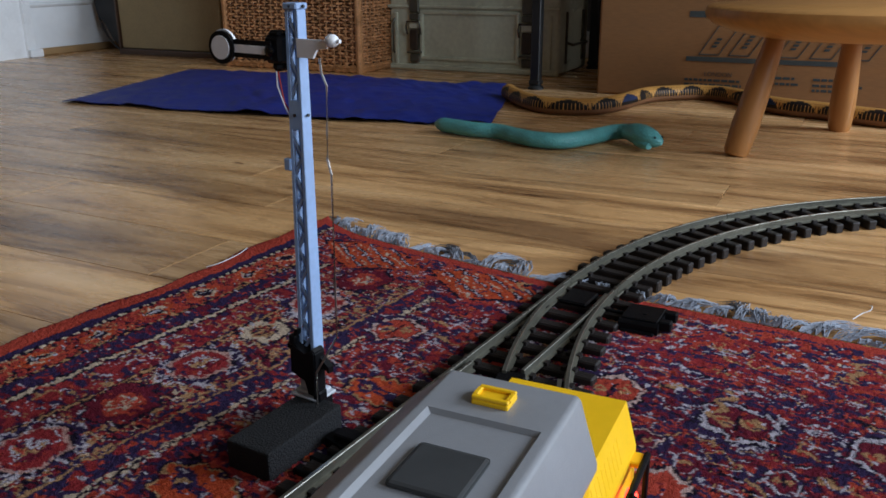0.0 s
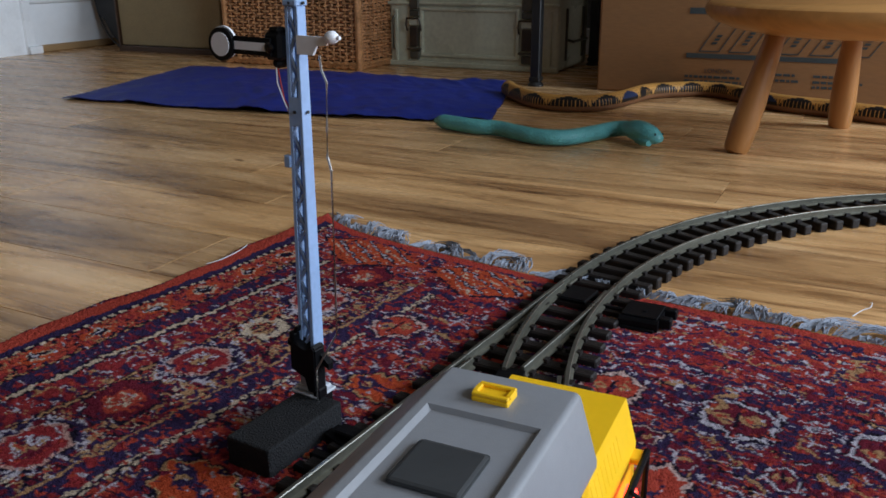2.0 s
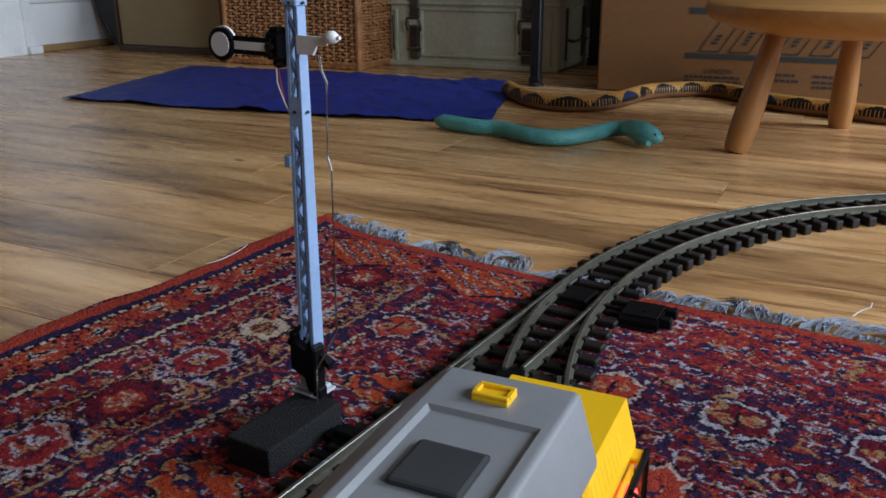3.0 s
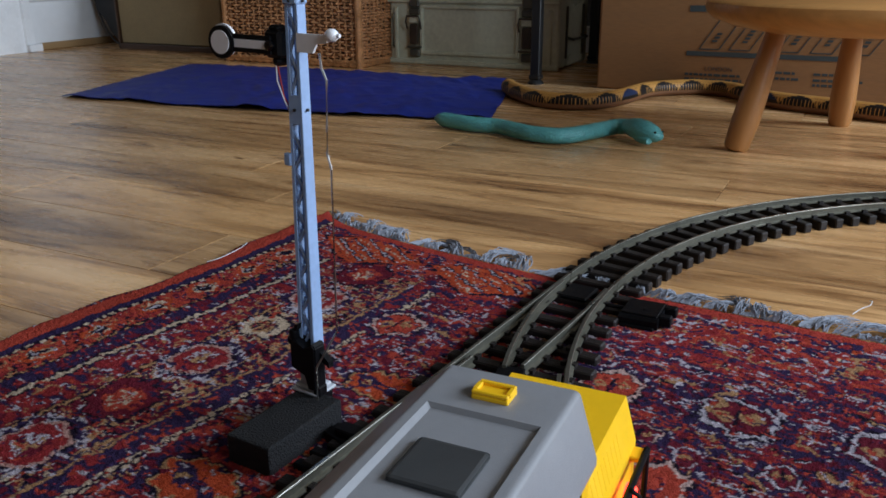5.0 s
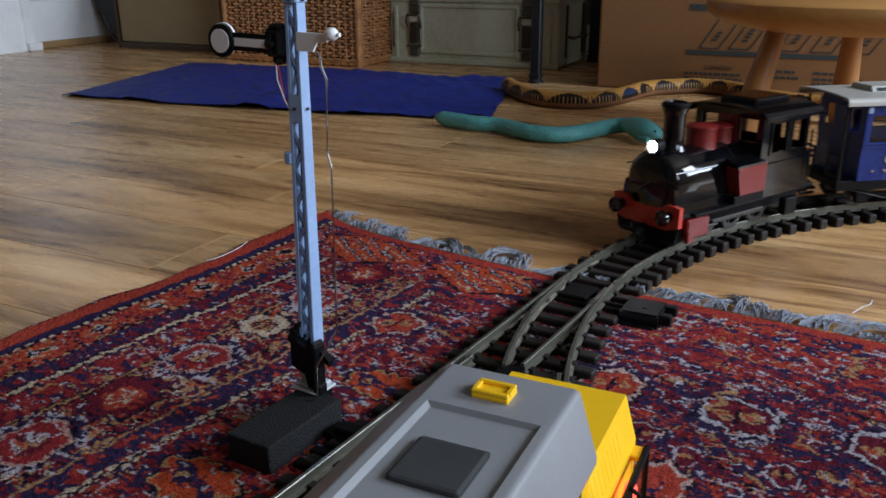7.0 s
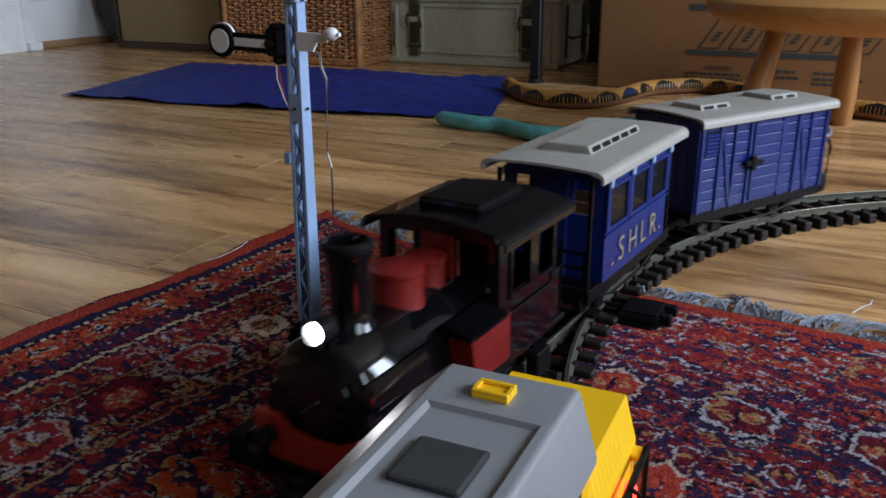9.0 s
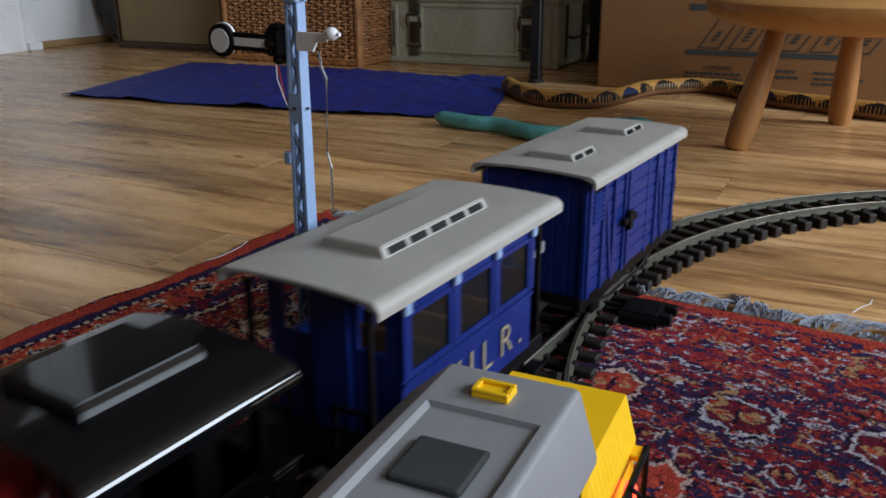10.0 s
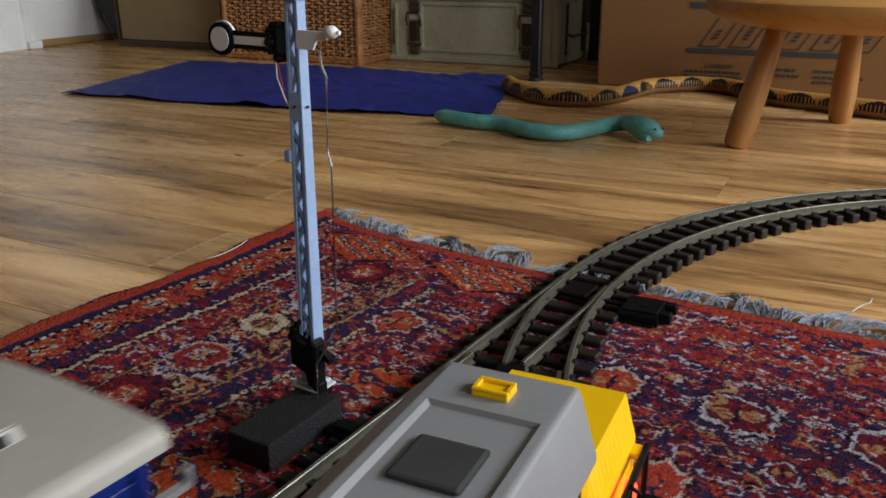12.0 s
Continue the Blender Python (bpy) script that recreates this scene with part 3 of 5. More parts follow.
    skirt = np.stack([rim, np.roll(rim, -1), np.roll(base, -1), base], -1)[:, ::-1]
    co = np.concatenate([co, low])
    faces = np.concatenate([quads, skirt])
    me = bpy.data.meshes.new("rug")
    me.vertices.add(len(co))
    me.vertices.foreach_set("co", co.ravel().astype(np.float32))
    me.loops.add(faces.size)
    me.loops.foreach_set("vertex_index", faces.ravel().astype(np.int32))
    me.polygons.add(len(faces))
    me.polygons.foreach_set("loop_start", np.arange(0, faces.size, 4, dtype=np.int32))
    me.update(calc_edges=True)
    lay = me.color_attributes.new("wool", "FLOAT_COLOR", "POINT")
    c4 = np.ones((len(co), 4), np.float32)
    c4[:nt_v, :3] = np.pad(col, ((0, 1), (0, 1), (0, 0)), "edge").reshape(-1, 3)
    c4[nt_v:, :3] = (0.2, 0.03, 0.02)
    lay.data.foreach_set("color", c4.ravel())
    me.materials.append(mat)
    pile = new("wool_face", me)
    t = thing("rug", Matrix.Identity(4), "worn red and navy oriental wool rug with a grey fringe", "rug")
    pile.parent = t
    pile["kind"] = "stuff"
    # fringe: many limp warp threads in tufts
    fm = material("grey_fringe_wool", (0.27, 0.295, 0.35), 0.9, vary=0.45, scale=60)
    bm = bmesh.new()
    g = random.Random(3)
    q = 0.025
    while q < 0.93:
        # one tuft: threads that start side by side and mat together at the tip
        wide = g.uniform(0.006, 0.018)
        ln = g.uniform(0.014, 0.050) * (0.4 if g.random() < 0.18 else 1.0)
        lean, curl = g.gauss(0.25, 0.55), g.gauss(0, 0.5)
        high = g.uniform(0.001, 0.009)
        for i in range(int(wide / 0.00055)):
            a = q + wide * g.random()
            f0 = g.uniform(0.7, 1.12)
            jit = g.gauss(0, 0.16)
            pts = []
            for k in range(6):
                f = k / 5
                gather = (q + wide / 2 - a) * 0.75 * f
                o = -RUG_V * (ln * f0 * f) + RUG_U * (gather + ln * ((lean + jit) * f + curl * f * f) + 0.0016 * math.sin(f * 9 + a * 900))
                p = RUG_K + RUG_U * a + RUG_V * float(rug_bow(a)) + o
                pts.append((p.x, p.y, 0.0032 * (1 - f) + (high + 0.002 * jit) * math.sin(f * 2.9) * g.uniform(0.7, 1.2) + 0.001))
            add_tube(bm, pts, [0.0006, 0.0006, 0.00055, 0.0005, 0.0004, 0.00025], 4)
        q += wide * g.uniform(0.75, 1.35)
    fr = part("fringe", bm, fm, t, "matted grey-blue fringe of loose warp threads")
    fr["kind"] = "stuff"
    return t


rug()


# ---- signal ----
def signal():
    d = heading(line, 0.1)
    base = line(0.3645, 0.071)
    t = thing("signal_mast", pose(base.x, base.y, 0.004, 0, 0, d), "pale blue-grey lattice signal with white disc arm on a black foot", "railway signal")
    # black weighted foot box, long side along the track
    foot = part("foot_box", box(-0.0063, -0.0035, 0, 0.074, 0.036, 0.0215, 0.0015, 2), material("black_foam_foot", (0.011, 0.0115, 0.013), 0.75, vary=0.35, bump=0.9, bump_scale=700, spec=0.3), t, "rough black block foot")
    part("clip_arm", add_prism(bmesh.new(), [(-0.034, 0.018), (-0.020, 0.018), (-0.012, 0.047), (-0.036, 0.047)], 0.001, 0.009, "z"), BLACK, t)
    part("clip_rib", box(-0.026, 0.035, 0.009, 0.012, 0.02, 0.005, 0.001), BLACK, t)
    for x in (0.012, -0.004):
        part("clip_lug", box(x, 0.028, 0.0, 0.008, 0.016, 0.006, 0.001), BLACK, t)
    return t, base, d


SIGNAL, SIGNAL_BASE, SIGNAL_DEG = signal()


def signal_mast(t):
    mx, top, foot = -0.046, 0.2845, 0.0215
    before = set(t.children)
    w = 0.0055

    def taper(bm):
        bmesh.ops.subdivide_edges(bm, edges=[e for e in bm.edges if abs(e.verts[0].co.z - e.verts[1].co.z) > 0.1], cuts=6)
        for v in bm.verts:
            f = 1.06 - (v.co.z - 0.05) * 1.15
            v.co.x, v.co.y = mx + (v.co.x - mx) * f, v.co.y * f
    for k in (-1, 1):
        bm = bmesh.new()
        add_box(bm, mx, k * w, foot, 0.0098, 0.0013, top - foot, 0.0004)
        for e in (-1, 1):
            add_box(bm, mx + e * 0.0043, k * (w - 0.0011), foot, 0.0011, 0.0022, top - foot, 0.0003)
        taper(bm)
        part("side_channel", bm, MAST, t)
    # zigzag bars between the channels, before and behind, open between them
    for e in (1, -1):
        z = foot + 0.022
        i = 0 if e > 0 else 1
        while z < top - 0.012:
            if not 0.209 < z + 0.006 < 0.230:
                a, b = (-0.0036, 0.0036) if i % 2 else (0.0036, -0.0036)
                bm = bmesh.new()
                add_prism(bm, [(a - 0.0010, z), (a + 0.0010, z), (b + 0.0010, z + 0.0125), (b - 0.0010, z + 0.0125)], mx + e * 0.0035 - 0.0007, mx + e * 0.0035 + 0.0007, "x")
                taper(bm)
                part("lattice_bar", bm, MAST, t)
            z += 0.0125
            i += 1
        part("joint_plate", box(mx + e * 0.0036, 0, 0.2115, 0.0012, 0.0090, 0.018), MAST, t)
    for z in (0.2205, 0.2865):
        for ob_m in (pose(mx, 0.0062, z, 90, 0, 0), pose(mx + 0.0052, 0, z, 0, 90, 0)):
            part("rivet", lathe([(0.0010, -0.0008), (0.0010, 0.0002)], ob_m, 10), STEELDK, t)
    part("cap", box(mx, 0, top, 0.0108, 0.0108, 0.004, 0.0008), MAST, t)
    part("lug", box(mx + 0.004, -0.0075, 0.184, 0.004, 0.005, 0.008, 0.0006), MAST, t)
    part("sole_plate", add_box(add_box(box(mx, 0, foot, 0.020, 0.024, 0.0022, 0.0007), mx, 0, foot + 0.0022, 0.016, 0.020, 0.003, 0.0012), mx, 0, foot + 0.0052, 0.0125, 0.0125, 0.010, 0.0008), material("pale_grey_cast_foot", (0.52, 0.54, 0.58), 0.42, vary=0.12), t, "pale grey cast sole plate")
    part("rear_bracket", box(mx - 0.004, 0, 0.0, 0.012, 0.018, foot, 0.001), BLACK, t)
    # black drive clamped low on the mast
    drive = bmesh.new()
    add_prism(drive, [(-0.0095, 0.041), (-0.0095, 0.060), (-0.0060, 0.063), (0.0035, 0.057), (0.0095, 0.063), (0.0120, 0.060), (0.0120, 0.029), (0.0100, 0.027), (0.0045, 0.027), (0.0035, 0.038), (-0.0045, 0.041)], mx + 0.0005, mx + 0.0115, "x")
    bmesh.ops.bevel(drive, geom=list(drive.edges), offset=0.0009, segments=2, affect="EDGES")
    part("drive_box", drive, BLACK, t)
    part("drive_ear", add_box(box(mx + 0.006, -0.0085, 0.060, 0.009, 0.0060, 0.009, 0.0022, 2), mx + 0.006, -0.0120, 0.056, 0.007, 0.005, 0.007, 0.002), BLACK, t)
    part("drive_horn", prism([(-0.0075, 0.067), (-0.0045, 0.069), (-0.0036, 0.0735), (-0.0062, 0.073)], mx + 0.004, mx + 0.009, "x"), BLACK, t)
    part("drive_lever", prism([(0.0115, 0.050), (0.0190, 0.045), (0.0190, 0.0495), (0.0115, 0.056)], mx + 0.001, mx + 0.006, "x"), BLACK, t)
    part("drive_shoe", box(mx + 0.005, 0.0100, foot, 0.009, 0.006, 0.008, 0.001), BLACK, t)
    # semaphore arm: perpendicular to the line, disc outside
    z = 0.2600
    part("arm_motor", add_box(add_box(box(mx + 0.003, -0.0115, z - 0.008, 0.013, 0.013, 0.017, 0.002), mx + 0.004, -0.011, z + 0.008, 0.008, 0.009, 0.004, 0.0015), mx + 0.002, -0.0115, z - 0.013, 0.01, 0.007, 0.006, 0.002), BLACK, t)
    part("arm_axle", add_lathe(bmesh.new(), [(0.0035, 0.0), (0.0035, 0.003), (0.002, 0.004)], pose(mx + 0.009, -0.0115, z, 0, 90, 0), 14), GLOSS, t)
    x = mx + 0.0105
    part("arm_blade", box(x, -0.0275, z - 0.0056, 0.0016, 0.034, 0.0112, 0.0004), BLACK, t)
    part("arm_stripe", box(x + 0.001, -0.0270, z - 0.0025, 0.0008, 0.032, 0.0050), WHITE, t, "white stripe")
    dm = pose(x - 0.0008, -0.0495, z, 0, 90, 0)
    part("disc_rim", lathe([(0.0104, -0.0010), (0.0104, 0.0006)], pose(x - 0.0004, -0.0497, z + 0.0008, 0, 90, 0), 40), WHITE, t, "white back of the disc")
    part("disc", lathe([(0.0103, 0.0), (0.0103, 0.0022)], dm @ pose(0, 0, 0.0012), 40), BLACK, t, "black disc ring")
    part("disc_face", lathe([(0.0074, 0.0), (0.0074, 0.0006)], dm @ pose(0, 0, 0.0036), 40), WHITE, t, "white disc face")
    part("counter_plate", prism([(0.004, z - 0.0035), (0.016, z - 0.0035), (0.019, z + 0.002), (0.0265, z + 0.003), (0.0265, z + 0.0078), (0.004, z + 0.0078)], mx + 0.003, mx + 0.0048, "x"), WHITE, t, "white counterweight plate")
    part("counter_ball", lathe([(0.0008, -0.0042), (0.0026, -0.0034), (0.0039, -0.0014), (0.0039, 0.0014), (0.0026, 0.0034), (0.0012, 0.004), (0.0012, 0.006)], pose(mx + 0.004, 0.0300, z + 0.0078, -90, 0, 0), 18), WHITE, t, "white counterweight ball", True)
    wire = [(mx + 0.004, 0.0205, z - 0.003), (mx + 0.004, 0.0215, z - 0.012), (mx + 0.004, 0.0250, z - 0.019), (mx + 0.004, 0.0240, z - 0.048), (mx + 0.004, 0.0235, z - 0.065), (mx + 0.004, 0.0262, z - 0.074),
            (mx + 0.004, 0.0255, 0.074), (mx + 0.0135, 0.0150, 0.048), (mx + 0.0140, 0.0150, 0.023)]
    part("pull_wire", add_tube(bmesh.new(), wire, 0.0007, 6), STEEL, t, "bent bright steel pull wire")
    part("arm_lead", add_tube(bmesh.new(), [(mx + 0.005, -0.0125, z - 0.012), (mx + 0.006, -0.0115, z - 0.022), (mx + 0.005, -0.0075, z - 0.034), (mx + 0.002, -0.006, z - 0.042)], 0.00045, 6), WHITE, t, "thin white cable")
    part("arm_lead", add_tube(bmesh.new(), [(mx + 0.004, -0.0125, z - 0.012), (mx + 0.004, -0.0085, z - 0.032), (mx + 0.001, -0.006, z - 0.040)], 0.0005, 6), SIGNAL_RED, t, "thin red cable")
    # the mast leans a little
    for ob in set(t.children) - before:
        ob.matrix_local = pose(mx, -0.0125, foot, -0.9, 0, 0) @ Matrix.Diagonal((1.035, 1.035, 1.0, 1.0)) @ pose(-mx, 0, -foot)


signal_mast(SIGNAL)


# ---- rolling stock ----
def pierced(u0, u1, v0, v1, holes, thick, axis, at):
    """A flat panel with rectangular openings right through it."""
    us = sorted({u0, u1, *[h[0] for h in holes], *[h[1] for h in holes]})
    vs = sorted({v0, v1, *[h[2] for h in holes], *[h[3] for h in holes]})
    bm = bmesh.new()

    def vert(u, v):
        return bm.verts.new((at, u, v) if axis == "x" else (u, at, v))
    grid = {(i, j): vert(a, b) for i, a in enumerate(us) for j, b in enumerate(vs)}
    for i in range(len(us) - 1):
        for j in range(len(vs) - 1):
            cu, cv = (us[i] + us[i + 1]) / 2, (vs[j] + vs[j + 1]) / 2
            if not any(h[0] < cu < h[1] and h[2] < cv < h[3] for h in holes):
                bm.faces.new((grid[i, j], grid[i + 1, j], grid[i + 1, j + 1], grid[i, j + 1]))
    bmesh.ops.recalc_face_normals(bm, faces=bm.faces)
    bmesh.ops.solidify(bm, geom=list(bm.faces), thickness=thick)
    for v in [v for v in bm.verts if not v.link_faces]:
        bm.verts.remove(v)
    return bm


def roof_outline(half, z, crown, curl=0.009, thick=0.0022):
    up = []
    for i in range(-10, 11):
        y = half * i / 10
        up.append((y, z + crown * (1 - (i / 10) ** 2)))
    bend = [(half - 0.0035, z + crown * 0.10), (half - 0.0012, z - 0.0010), (half + 0.0006, z - 0.0028), (half + 0.0013, z - 0.0050), (half + 0.0012, z - curl)]
    top = [(-y, v) for y, v in reversed(bend)] + up[1:-1] + bend
    low = [(half - 0.0008, z - curl), (half - 0.0012, z - curl * 0.5), (half - 0.005, z - 0.0035)] + [(y, v - thick) for y, v in reversed(up[2:-2])] + [(-half + 0.005, z - 0.0035), (-half + 0.0012, z - curl * 0.5), (-half + 0.0008, z - curl)]
    return top + low


def wheelset(parent, x, r=0.0155, spokes=True):
    """Two spoked wheels on one axle, which turns as it rolls."""
    ax = part("wheelset", add_rod(bmesh.new(), (0, -0.027, 0), (0, 0.027, 0), 0.002), STEELDK, parent)
    ax.matrix_local = pose(x, 0, 0.021 + r)
    for k in (-1, 1):
        m = pose(0, k * 0.0235, 0, -90 * k, 0, 0)
        bm = bmesh.new()
        prof = [(r - 0.0035, -0.002), (r, -0.002), (r, 0.0025), (r + 0.0022, 0.003), (r + 0.0022, 0.0042), (r - 0.0035, 0.0042)]
        rings = prof + [prof[0]]
        add_lathe(bm, rings, m @ pose(0, 0, -0.001), 24, cap=False)
        add_lathe(bm, [(0.004, -0.003), (0.004, 0.003)], m, 10)
        if spokes:
            for j in range(8):
                add_box(bm, (r - 0.002) / 2, 0, -0.0012, r - 0.003, 0.002, 0.0024, 0, m @ pose(0, 0, 0, 0, 0, 45 * j))
        else:
            add_lathe(bm, [(r - 0.003, -0.001), (r - 0.003, 0.001)], m, 20)
        part("wheel", bm, STEELDK, ax)
    return ax


def coupler(parent, x, way, z=0.036):
    bm = bmesh.new()
    add_box(bm, x + way * 0.009, 0, z, 0.02, 0.006, 0.004, 0.0008)
    for k in (-1, 1):
        add_box(bm, x + way * 0.022, k * 0.009, z, 0.012, 0.003, 0.004)
    add_box(bm, x + way * 0.017, 0, z, 0.004, 0.021, 0.004)
    add_box(bm, x + way * 0.027, 0, z, 0.003, 0.021, 0.004)
    part("coupling_loop", bm, BLACK, parent)
    part("coupling_hook", add_tube(bmesh.new(), [(x, 0, z - 0.004), (x + way * 0.016, 0, z - 0.006), (x + way * 0.024, 0, z + 0.002), (x + way * 0.023, 0, z + 0.009)], [0.0018, 0.0018, 0.0016, 0.001], 6), STEELDK, parent)


def steam_engine():
    t = thing("steam_locomotive", Matrix.Identity(4), "gloss black toy steam locomotive with dark red domes and lit headlamp", "toy train", "toy train")
    part("frame", add_box(box(-0.007, 0, 0.034, 0.234, 0.054, 0.018, 0.001), -0.007, 0, 0.052, 0.24, 0.088, 0.005, 0.001), BLACK, t)
    # boiler and smokebox
    bz, br = 0.083, 0.0345
    part("boiler", lathe([(br * 0.97, 0), (br, 0.002), (br, 0.03), (br + 0.0008, 0.031), (br + 0.0008, 0.034), (br, 0.035), (br, 0.10), (br + 0.001, 0.101), (br + 0.001, 0.130), (br - 0.001, 0.133), (br - 0.006, 0.1365), (0.006, 0.1385)], pose(-0.024, 0, bz, 0, 90, 0), 40), GLOSS, t, "", True)
    part("boiler_skirt", prism([(-0.0400, 0.057), (0.0400, 0.057), (0.0370, 0.066), (0.0343, 0.083), (-0.0343, 0.083), (-0.0370, 0.066)], -0.02, 0.1125, "x"), GLOSS, t)
    part("coal_bunker", add_box(box(-0.110, 0, 0.055, 0.020, 0.084, 0.040, 0.002), -0.110, 0, 0.095, 0.022, 0.088, 0.003, 0.001), GLOSS, t, "low gloss black bunker behind the cab")
    part("smokebox_door", lathe([(0.026, 0), (0.026, 0.0015), (0.018, 0.003), (0.004, 0.0042)], pose(0.1135, 0, bz - 0.002, 0, 90, 0), 32), GLOSS, t, "", True)
    for k in (-1, 1):
        part("door_hinge", box(0.1162, k * 0.012, bz - 0.003, 0.003, 0.02, 0.003, 0.0006), GLOSS, t)
    part("door_handle", add_rod(bmesh.new(), (0.119, -0.006, bz - 0.006), (0.119, 0.006, bz + 0.004), 0.001, 8), STEELDK, t)
    part("chimney", lathe([(0.0150, 0.0), (0.0125, 0.004), (0.0112, 0.009), (0.0112, 0.012), (0.0118, 0.038), (0.0132, 0.041), (0.0140, 0.043), (0.0140, 0.050), (0.0115, 0.0515), (0.0105, 0.048), (0.0102, 0.02)], pose(0.08, 0, 0.1165), 28), GLOSS, t, "", True)
    part("chimney_lip", add_lathe(bmesh.new(), [(0.0138, 0), (0.0150, 0.0008), (0.0150, 0.0038), (0.0140, 0.0048), (0.0112, 0.0048), (0.0108, 0.001)], pose(0.08, 0, 0.1622), 28, cap=False), BLACK, t, "", True)
    for x, r, h in ((0.033, 0.0165, 0.137), (0.001, 0.0128, 0.1345)):
        part("dome", lathe([(r + 0.002, 0.11), (r, 0.116), (r, h - 0.004), (r + 0.001, h - 0.003), (r + 0.001, h), (r - 0.002, h + 0.0015), (0.002, h + 0.0025)], pose(x, 0, 0), 28), RED, t, "dark red sand dome", True)
    part("whistle_box", box(-0.0165, 0, 0.112, 0.008, 0.026, 0.034, 0.001), RED, t, "dark red box before the cab")
    for k in (-1, 1):
        part("hand_rail", add_rod(bmesh.new(), (-0.018, k * 0.0335, 0.1), (0.112, k * 0.0335, 0.1), 0.0009, 8), GLOSS, t)
    # headlamp
    lamp = part("headlamp", lathe([(0.0066, -0.013), (0.0076, -0.011), (0.0076, 0.0), (0.0066, 0.001), (0.0056, -0.002)], pose(0.112, 0, 0.1235, 0, 90, 0), 24), BLACK, t, "", True)
    part("lens", lathe([(0.0052, 0), (0.0044, 0.0018), (0.0026, 0.0028), (0.001, 0.0031)], pose(0.110, 0, 0.1235, 0, 90, 0), 24), LAMP, lamp, "glowing white lens", True)
    part("headlamp_bracket", box(0.108, 0, 0.110, 0.008, 0.008, 0.006, 0.001), BLACK, t)
    # front beam
    part("buffer_beam", prism([(-0.046, 0.044), (-0.046, 0.066), (-0.030, 0.0675), (-0.018, 0.061), (0.018, 0.061), (0.030, 0.0675), (0.046, 0.066), (0.046, 0.044), (0.03, 0.039), (-0.03, 0.039)], 0.110, 0.116, "x"), SIGNAL_RED, t, "bright red buffer beam")
    part("front_guard", prism([(-0.040, 0.026), (0.040, 0.026), (0.043, 0.040), (-0.043, 0.040)], 0.101, 0.113, "x"), BLACK, t)
    for k in (-1, 1):
        b = part("buffer", lathe([(0.0055, 0), (0.0055, 0.008), (0.0085, 0.010), (0.0085, 0.013), (0.0075, 0.014), (0.006, 0.0115), (0.001, 0.011)], pose(0.116, k * 0.033, 0.055, 0, 90, 0), 20), GLOSS, t, "", True)
        part("cylinder_block", box(0.086, k * 0.042, 0.030, 0.036, 0.014, 0.022, 0.002), RED, t, "dark red cylinder block")
        part("front_step", box(0.098, k * 0.047, 0.026, 0.012, 0.006, 0.014, 0.001), RED, t)
        part("piston_rod", add_rod(bmesh.new(), (0.075, k * 0.042, 0.038), (0.045, k * 0.040, 0.036), 0.0018, 8), STEELDK, t)
        part("side_rod", box(0.0, k * 0.0345, 0.034, 0.092, 0.0025, 0.005, 0.001), STEELDK, t)
        # side tanks before the cab, red with a black sloping top
        part("side_tank", prism([(-0.019, 0.0665), (0.024, 0.0665), (0.0315, 0.099), (-0.019, 0.099)], k * 0.0350, k * 0.0515, "y"), RED, t, "dark red side tank, narrower at its foot")
        part("tank_plinth", box(0.006, k * 0.0425, 0.055, 0.052, 0.0165, 0.011, 0.001), BLACK, t)
        part("tank_lid", prism([(k * 0.034, 0.106), (k * 0.034, 0.099), (k * 0.053, 0.098), (k * 0.053, 0.1005)], -0.014, 0.034, "x"), GLOSS, t)
        part("running_board", box(0.035, k * 0.043, 0.0545, 0.12, 0.016, 0.003, 0.0006), BLACK, t)
        # cab side: low panel, posts, window opening
        part("cab_side", pierced(-0.100, -0.014, 0.055, 0.150, [(-0.092, -0.068, 0.106, 0.138), (-0.056, -0.030, 0.106, 0.138)], 0.002, "y", k * 0.046), GLOSS, t)
        part("window_frame", pierced(-0.095, -0.027, 0.103, 0.141, [(-0.092, -0.068, 0.106, 0.138), (-0.056, -0.030, 0.106, 0.138)], 0.0012, "y", k * 0.0475), GLOSS, t)
        part("cab_panel", box(-0.057, k * 0.0472, 0.060, 0.070, 0.0016, 0.034, 0.0006), GLOSS, t)
        part("cab_step", box(-0.076, k * 0.046, 0.028, 0.022, 0.01, 0.02, 0.001), BLACK, t)
        part("cab_rail", add_rod(bmesh.new(), (-0.101, k * 0.05, 0.07), (-0.101, k * 0.05, 0.125), 0.0011, 8), GLOSS, t)
        part("roof_gutter", add_rod(bmesh.new(), (-0.106, k * 0.053, 0.1455), (-0.010, k * 0.053, 0.1455), 0.0014, 8), GLOSS, t)
    part("cab_front", pierced(-0.046, 0.046, 0.055, 0.152, [(-0.038, -0.014, 0.118, 0.143), (0.014, 0.038, 0.118, 0.143)], 0.002, "x", -0.015), GLOSS, t)
    part("cab_back", pierced(-0.046, 0.046, 0.055, 0.152, [(-0.036, -0.012, 0.110, 0.142), (0.012, 0.036, 0.110, 0.142)], 0.002, "x", -0.099), GLOSS, t)
    part("cab_roof", prism(roof_outline(0.054, 0.1510, 0.0068, 0.008), -0.110, -0.005, "x"), ROOFBLACK, t, "", True)
    part("roof_hatch", add_box(box(-0.057, 0, 0.155, 0.062, 0.05, 0.0075, 0.002), -0.057, 0, 0.1622, 0.056, 0.044, 0.001), ROOFBLACK, t)
    coupler(t, -0.122, -1)
    coupler(t, 0.113, 1)
    return t, [wheelset(t, x) for x in (-0.045, 0.0, 0.045)]


